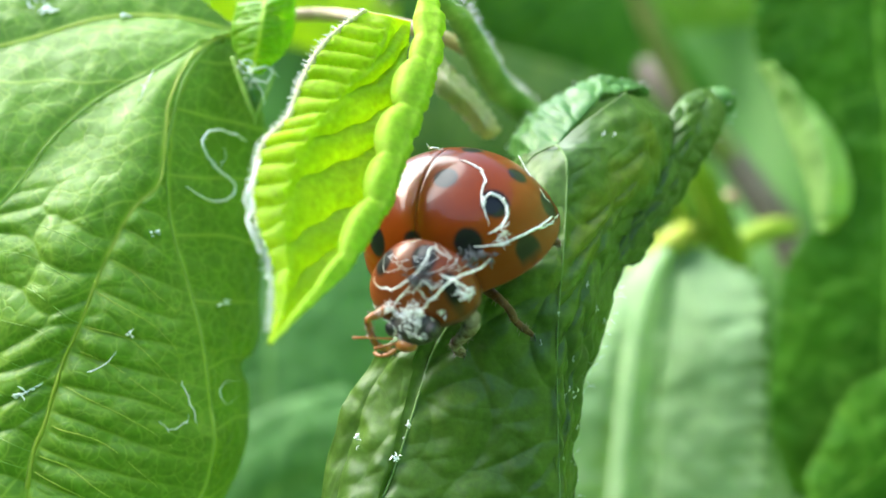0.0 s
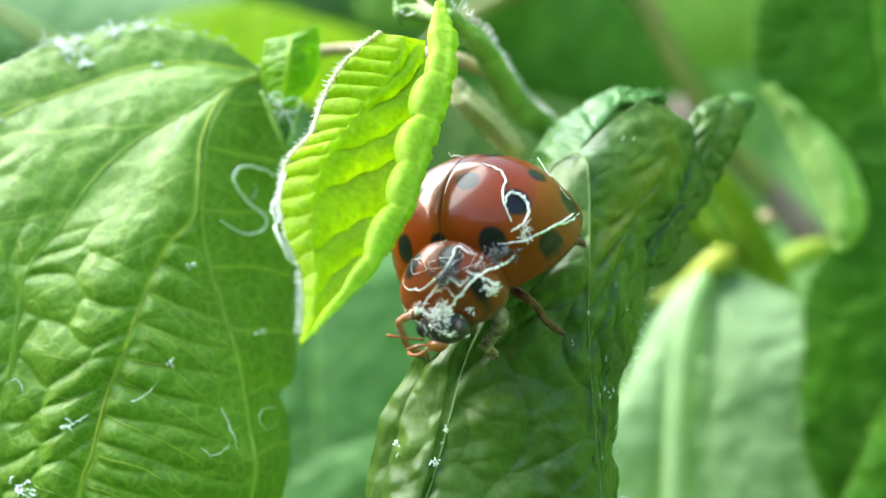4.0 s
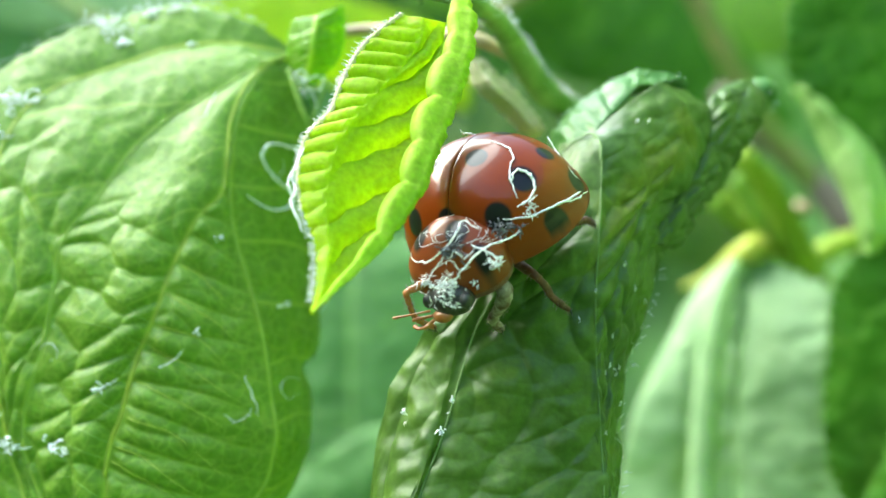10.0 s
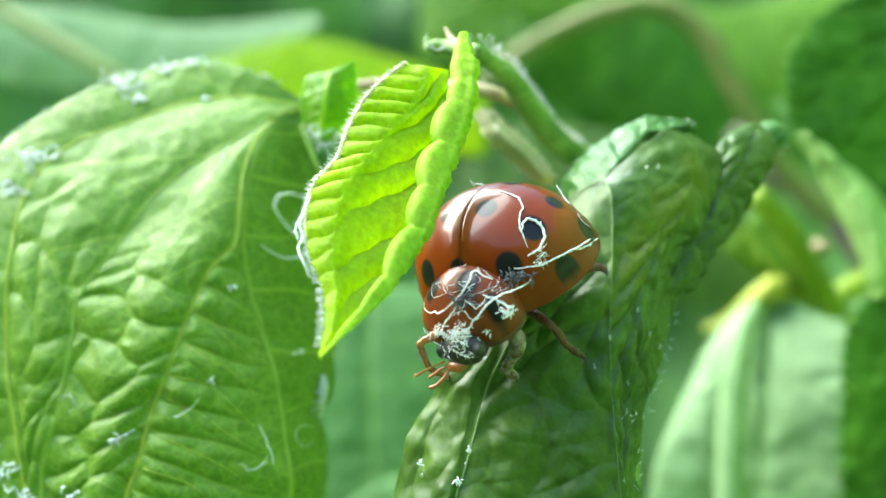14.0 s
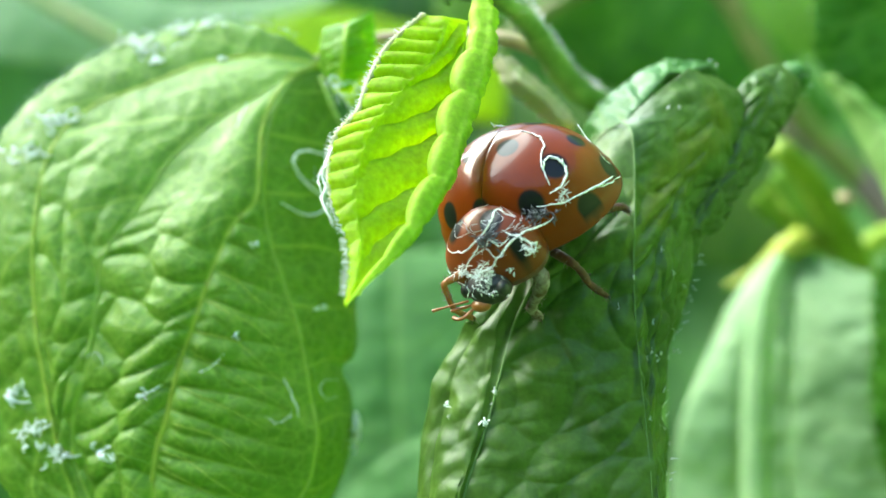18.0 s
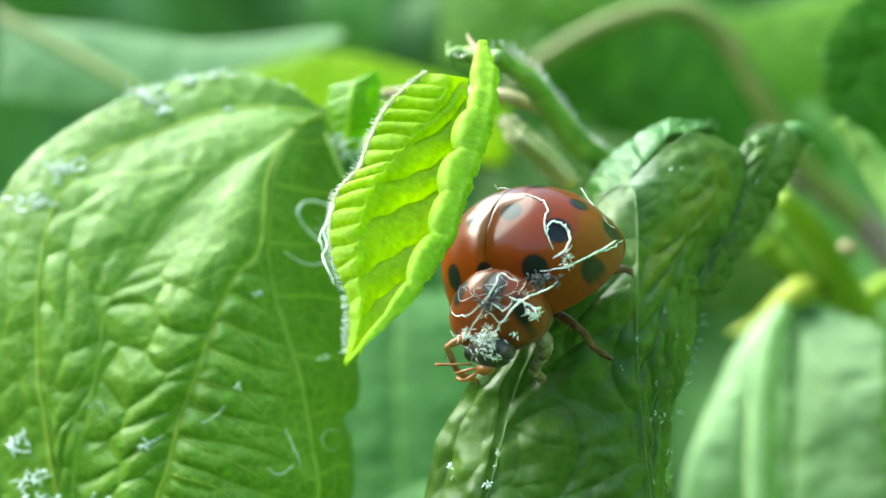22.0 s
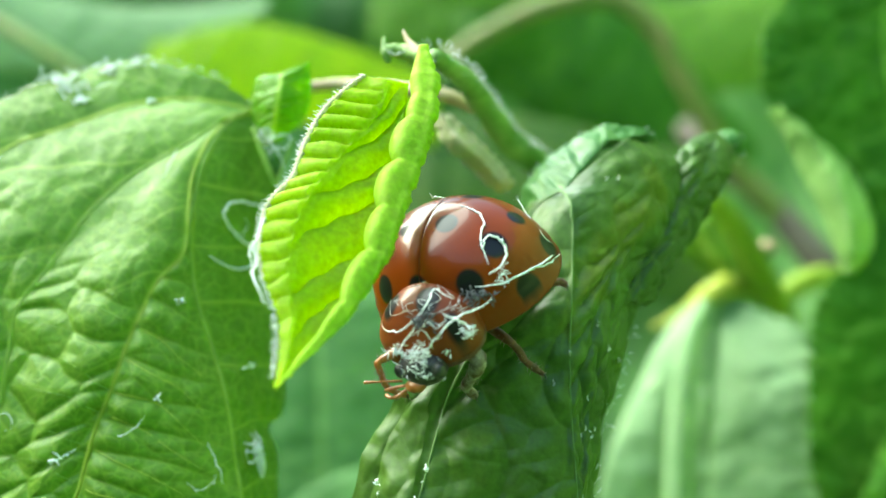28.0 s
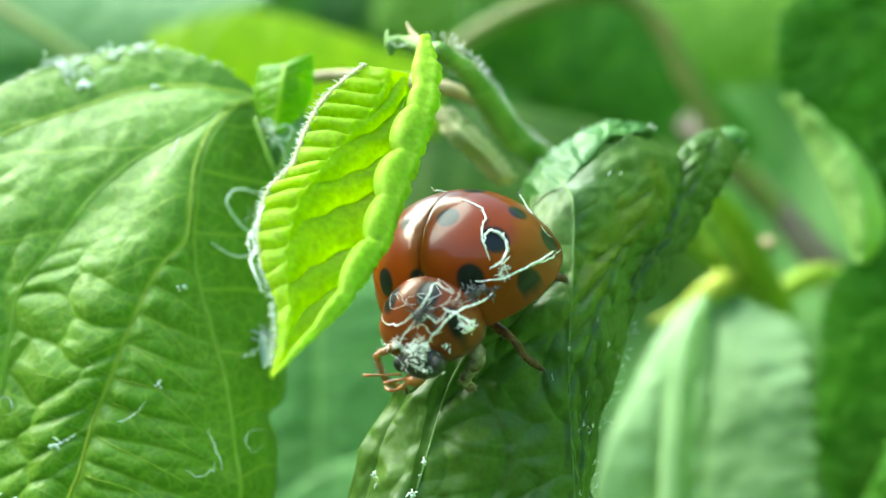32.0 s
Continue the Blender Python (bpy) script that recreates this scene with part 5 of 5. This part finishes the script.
for k, (c, w_) in enumerate((((-0.62, -2.86, -7.14), 0.16), ((-1.91, -2.82, -6.56), 0.1), ((-0.29, -2.58, -6.16), 0.08), ((5.11, -1.12, -5.16), 0.3), ((7.83, 1.77, 2.39), 0.08), ((6.03, 0.22, -3.26), 0.09))):
    rg = random.Random(90 + k)
    bits = []
    for _ in range(int(10 + 50 * w_)):
        a = np.array(c) + np.array([rg.gauss(0, 0.4) * w_, rg.uniform(-0.03, 0.02), rg.gauss(0, 0.5) * w_])
        d = np.array([rg.uniform(-1, 1) * w_ * 0.6, rg.uniform(-0.05, 0.03), rg.uniform(-1, 1) * w_ * 0.6])
        bits.append(tube_data([a, a + d * 0.5 + np.array((0.02, -0.03, 0.02)), a + d], (0.012, 0.03, 0.01), 4, 5, 0.2))
    tagged(new("dust_speck", joined("dust_speck", bits, DUST)), "white woolly dust speck on the folded dark leaf", "dust", "dust on the folded leaf")
# stray white fibres along the folded leaf: caught specks, and glints of light modelled as fibres
for k, (x, z) in enumerate([(4.97, -5.15), (5.09, -4.95), (5.61, -1.49), (6.52, -2.8), (6.01, -2.29), (6.21, 3.76), (5.17, -3.96), (5.53, -6.34), (4.89, -7.14), (4.0, -3.4), (6.64, 3.8), (4.5, -2.37), (-1.87, -7.04), (-0.38, -6.58)]):
    rg = random.Random(300 + k)
    a = on_blade(fold_g, x, z, 0.05)
    bits = []
    for _ in range(3 + k % 3):
        d = np.array([rg.uniform(-0.07, 0.07), rg.uniform(-0.04, 0.0), rg.uniform(-0.14, 0.14)])
        bits.append(tube_data([a, a + 0.5 * d + np.array((rg.uniform(-0.05, 0.05), -0.03, 0)), a + d], (0.006, 0.013, 0.006), 4, 6, 0.2))
    tagged(new("dust_speck", joined("fibre", bits, DUST)), "thin white fibre for a speck or glint on the folded dark leaf", "dust", "dust on the folded leaf")


# ---- the small pale insect that crawls on the broad leaf ----
nymph = thing("nymph", "tiny pale grey insect nymph crawling on the leaf", "insect")
part("abdomen", tube("abdomen", [(0, -0.72, 0.14), (0, -0.5, 0.18), (0, -0.2, 0.2), (0, 0.05, 0.18)], (0.09, 0.16, 0.19, 0.16), NYMPH, 12, 30, 0.0, (6, 0.14)), nymph)
part("thorax", tube("thorax", [(0, 0.02, 0.18), (0, 0.2, 0.2), (0, 0.4, 0.18)], (0.15, 0.19, 0.15), NYMPH, 12, 16, 0.0, (3, 0.1)), nymph)
nymph_head = part("head", solid("nymph_head", ellipsoid((0, 0.5, 0.17), (0.14, 0.13, 0.11)), NYMPH), nymph)
part("tail", solid("nymph_tail", ellipsoid((0.02, -0.76, 0.13), (0.09, 0.07, 0.07)), DUST), nymph)
for side in (-1, 1):
    part("antenna", tube("nymph_antenna", [(0.05 * side, 0.58, 0.18), (0.12 * side, 0.75, 0.22), (0.16 * side, 0.95, 0.16)], (0.03, 0.022, 0.015), NYMPH, 6, 10), nymph_head)
    part("eye", solid("nymph_eye", ellipsoid((0.11 * side, 0.52, 0.2), (0.035, 0.04, 0.04), 8, 6), LEG), nymph_head)
    for k, (y0, y1) in enumerate(((0.4, 0.62), (0.22, 0.3), (0.05, -0.12))):
        part("leg", tube("nymph_leg", [(0.12 * side, y0, 0.15), (0.3 * side, 0.6 * y0 + 0.4 * y1, 0.24), (0.42 * side, y1, 0.12), (0.5 * side, y1 + 0.04, 0.0)], (0.045, 0.04, 0.03, 0.025), NYMPH, 6, 14), nymph)



def motions():
    """All that moves: the swaying leaves, the feelers and the crawling nymph."""
    broad_sway = [
        (0, 0.061, 0.146),
        (0.5, 0.138, 0.139),
        (1, 0.127, 0.121),
        (1.5, 0.049, 0.164),
        (2, 0.049, 0.194),
        (2.5, 0.091, 0.139),
        (4.5, -0.081, -0.080),
        (5, -0.064, -0.028),
        (5.5, -0.101, -0.068),
        (6, -0.202, -0.093),
        (6.5, -0.088, -0.037),
        (7, -0.063, -0.022),
        (7.5, -0.105, -0.082),
        (8, -0.052, -0.135),
        (8.5, 0.156, -0.112),
        (9, 0.056, 0.020),
        (9.5, 0.099, -0.095),
        (10, 0.117, -0.159),
        (10.5, -0.036, 0.042),
        (11, -0.014, 0.043),
        (11.5, 0.020, -0.060),
        (12, -0.127, -0.097),
        (12.5, -0.181, 0.017),
        (13, -0.069, -0.073),
        (13.5, -0.017, -0.017),
        (15.5, 0.050, 0.071),
        (16, 0.011, -0.082),
        (16.5, -0.089, 0.018),
        (17, -0.036, -0.095),
        (17.5, -0.119, -0.149),
        (18, -0.102, -0.177),
        (18.5, 0.043, -0.016),
        (19, 0.090, -0.000),
        (19.5, 0.014, -0.013),
        (20, 0.000, -0.035),
        (20.5, -0.044, 0.002),
        (21, -0.138, 0.295),
        (21.5, -0.141, -0.040),
        (22, -0.142, 0.085),
        (22.5, -0.007, -0.054),
        (23, -0.089, -0.093),
        (23.5, -0.014, 0.023),
        (24, -0.154, -0.034),
        (24.5, -0.007, 0.043),
        (25, 0.050, 0.068),
        (25.5, 0.012, -0.088),
        (27.5, 0.149, 0.056),
        (28, -0.019, -0.070),
        (28.5, 0.155, -0.053),
        (29, 0.083, 0.071),
        (29.5, -0.001, 0.087),
        (30, 0.054, -0.000),
        (30.5, 0.207, -0.042),
        (31, -0.009, -0.061),
        (31.5, 0.175, -0.085),
        (32, 0.043, 0.034),
    ]
    rows = [(t, pose(x * MM, 0, z * MM)) for t, x, z in broad_sway]
    for ob in [broad_leaf] + LEAF_BITS:
        walk(ob, rows)
    young_sway = [
        (0, 0.072, 0.046),
        (0.5, 0.227, 0.107),
        (1, 0.170, -0.068),
        (1.5, 0.059, -0.136),
        (2, 0.007, -0.030),
        (2.5, 0.106, -0.035),
        (4.5, -0.010, -0.025),
        (5, 0.015, -0.028),
        (5.5, -0.041, -0.029),
        (6, -0.084, -0.077),
        (6.5, -0.085, -0.033),
        (7, -0.026, 0.038),
        (7.5, -0.016, -0.074),
        (8, -0.016, -0.081),
        (8.5, 0.161, -0.005),
        (9, 0.116, 0.156),
        (9.5, 0.037, -0.079),
        (10, 0.144, -0.098),
        (10.5, -0.039, 0.111),
        (11, 0.042, 0.181),
        (11.5, 0.096, 0.153),
        (12, -0.056, 0.107),
        (12.5, -0.161, 0.189),
        (13, -0.053, 0.113),
        (13.5, -0.044, 0.128),
        (15.5, 0.061, 0.038),
        (16, 0.037, -0.059),
        (16.5, -0.070, -0.106),
        (17, -0.022, -0.141),
        (17.5, -0.056, -0.185),
        (18, -0.017, -0.145),
        (18.5, 0.068, 0.002),
        (19, 0.170, 0.043),
        (19.5, 0.030, 0.084),
        (20, 0.036, 0.126),
        (20.5, -0.025, 0.150),
        (21, -0.052, 0.385),
        (21.5, -0.121, -0.052),
        (22, -0.130, 0.052),
        (22.5, 0.020, 0.021),
        (23, -0.079, -0.158),
        (23.5, -0.043, -0.031),
        (24, -0.172, -0.207),
        (24.5, 0.006, -0.032),
        (25, 0.082, 0.093),
        (25.5, 0.071, -0.074),
        (27.5, 0.084, 0.085),
        (28, -0.007, -0.060),
        (28.5, 0.072, -0.053),
        (29, -0.014, 0.045),
        (29.5, -0.063, -0.015),
        (30, -0.075, 0.007),
        (30.5, 0.050, -0.053),
        (31, -0.144, -0.063),
        (31.5, 0.047, -0.046),
        (32, -0.076, 0.035),
    ]
    for ob in [young_leaf] + YOUNG_BITS:
        walk(ob, [(t, pose(x * MM, 0, z * MM)) for t, x, z in young_sway])
    walk(nymph, [(t, pose(x * MM, y * MM, z * MM, rx, ry, rz)) for t, x, y, z, rx, ry, rz in [
        (0, -6.194, 5.770, -1.608, -89.1, -7.1, -109.9),
        (8, -6.346, 5.730, -2.392, -87.7, -6.4, -107.8),
        (11, -6.413, 4.493, -3.863, -82.5, -8.2, -104.4),
        (11.5, -6.441, 3.956, -4.457, -85.6, -11.5, -107.0),
        (12, -6.712, 3.655, -5.071, -95.6, -13.3, -103.7),
        (12.5, -6.799, 3.624, -5.076, -96.8, -12.2, -102.5),
        (13, -6.619, 3.983, -5.419, -101.0, -7.6, -99.2),
        (13.5, -6.672, 3.526, -5.141, -96.0, -8.9, -102.9),
        (15.5, -6.725, 4.602, -5.979, -88.9, -6.0, -103.1),
        (16, -6.529, 3.580, -6.611, -76.7, -1.6, -94.4),
        (17, -6.531, 4.410, -7.588, -95.0, -0.6, 92.4),
        (18, -6.418, 3.559, -8.702, -93.5, -0.4, -92.9),
        (19, -6.476, 3.719, -9.715, -105.4, -0.1, -93.2),
        (20, -6.818, 3.841, -10.544, -111.1, 0.3, -93.1),
        (21.5, -7.273, 3.557, -11.314, -158.8, 58.9, -162.8),
        (23, -7.055, 3.035, -10.836, 115.6, 7.6, 85.6),
        (24.5, -6.629, 1.932, -9.065, 99.4, 2.1, 77.9),
        (25.5, -6.497, 1.984, -8.339, 91.0, -2.6, 77.9),
        (27.5, -6.609, 1.637, -7.250, 77.7, -5.4, 74.9),
        (28, -6.845, 1.627, -6.735, 77.9, -5.5, 72.6),
        (28.5, -6.894, 1.546, -5.954, 76.7, -7.3, 69.4),
        (29, -7.180, 1.613, -5.119, 77.8, -8.0, 67.2),
        (29.5, -7.248, 1.710, -4.950, 78.8, -4.6, 67.6),
        (30, -7.164, 1.818, -4.894, 79.5, -1.9, 68.3),
        (30.5, -7.014, 1.893, -4.587, 78.2, 0.0, 68.0),
        (31, -7.233, 2.018, -4.388, 77.0, 3.0, 67.8),
        (31.5, -7.001, 2.736, -3.879, 74.5, 5.0, 65.5),
        (32, -6.984, 3.294, -3.171, 79.4, 4.7, 62.1),
    ]])
    back_sway = [
        (0, 1.95, 1.02),
        (2, 1.49, 1.26),
        (6, 0.00, -0.00),
        (9, 0.67, 0.29),
        (12, -0.85, -1.62),
        (16, 0.16, 0.36),
        (19, -0.17, -0.46),
        (22, 0.46, 0.27),
        (25, 0.61, 0.63),
        (28, 1.08, 1.14),
        (30, 1.66, 1.69),
        (32, 1.84, 1.73),
    ]
    for ob in (dark_leaf, curl_leaf, low_leaf):
        walk(ob, [(t, pose(x * MM, 0, z * MM)) for t, x, z in back_sway])
    # feeler and palps: out and drawn in again
    a, p, q = (Vector((4.3, -0.6, -0.15)) * MM), (Vector((4.5, -0.45, -0.35)) * MM), (Vector((4.4, -0.5, -0.25)) * MM)
    feel = ((0, 0, 0), (1, 8, 10), (2, -4, -6), (5, -10, 4), (6, 12, 30), (7, 0, -8), (8, -6, -14), (9, -12, 12), (10, 4, 18), (11, 20, 34), (12, 60, 40), (13, 70, -20), (15.5, 10, 8),
            (17, -6, 0), (18, 6, 20), (19, -2, 4), (20, 4, 24), (21, 30, -10), (22, -6, 6), (23, 8, 26), (24, 4, 14), (25.5, -4, 0), (28, -2, 6), (29, 0, 0), (30, 34, 20), (31, 6, 22), (32, -4, 10))
    walk(antenna, [(t, pose(*a, 0, u, w)) for t, w, u in feel])
    walk(palp, [(t, pose(*p, 0, 0.6 * u, 0.8 * w)) for t, w, u in feel])
    walk(palp2, [(t, pose(*q, 0, -0.5 * u, 0.5 * w)) for t, w, u in feel])



motions()
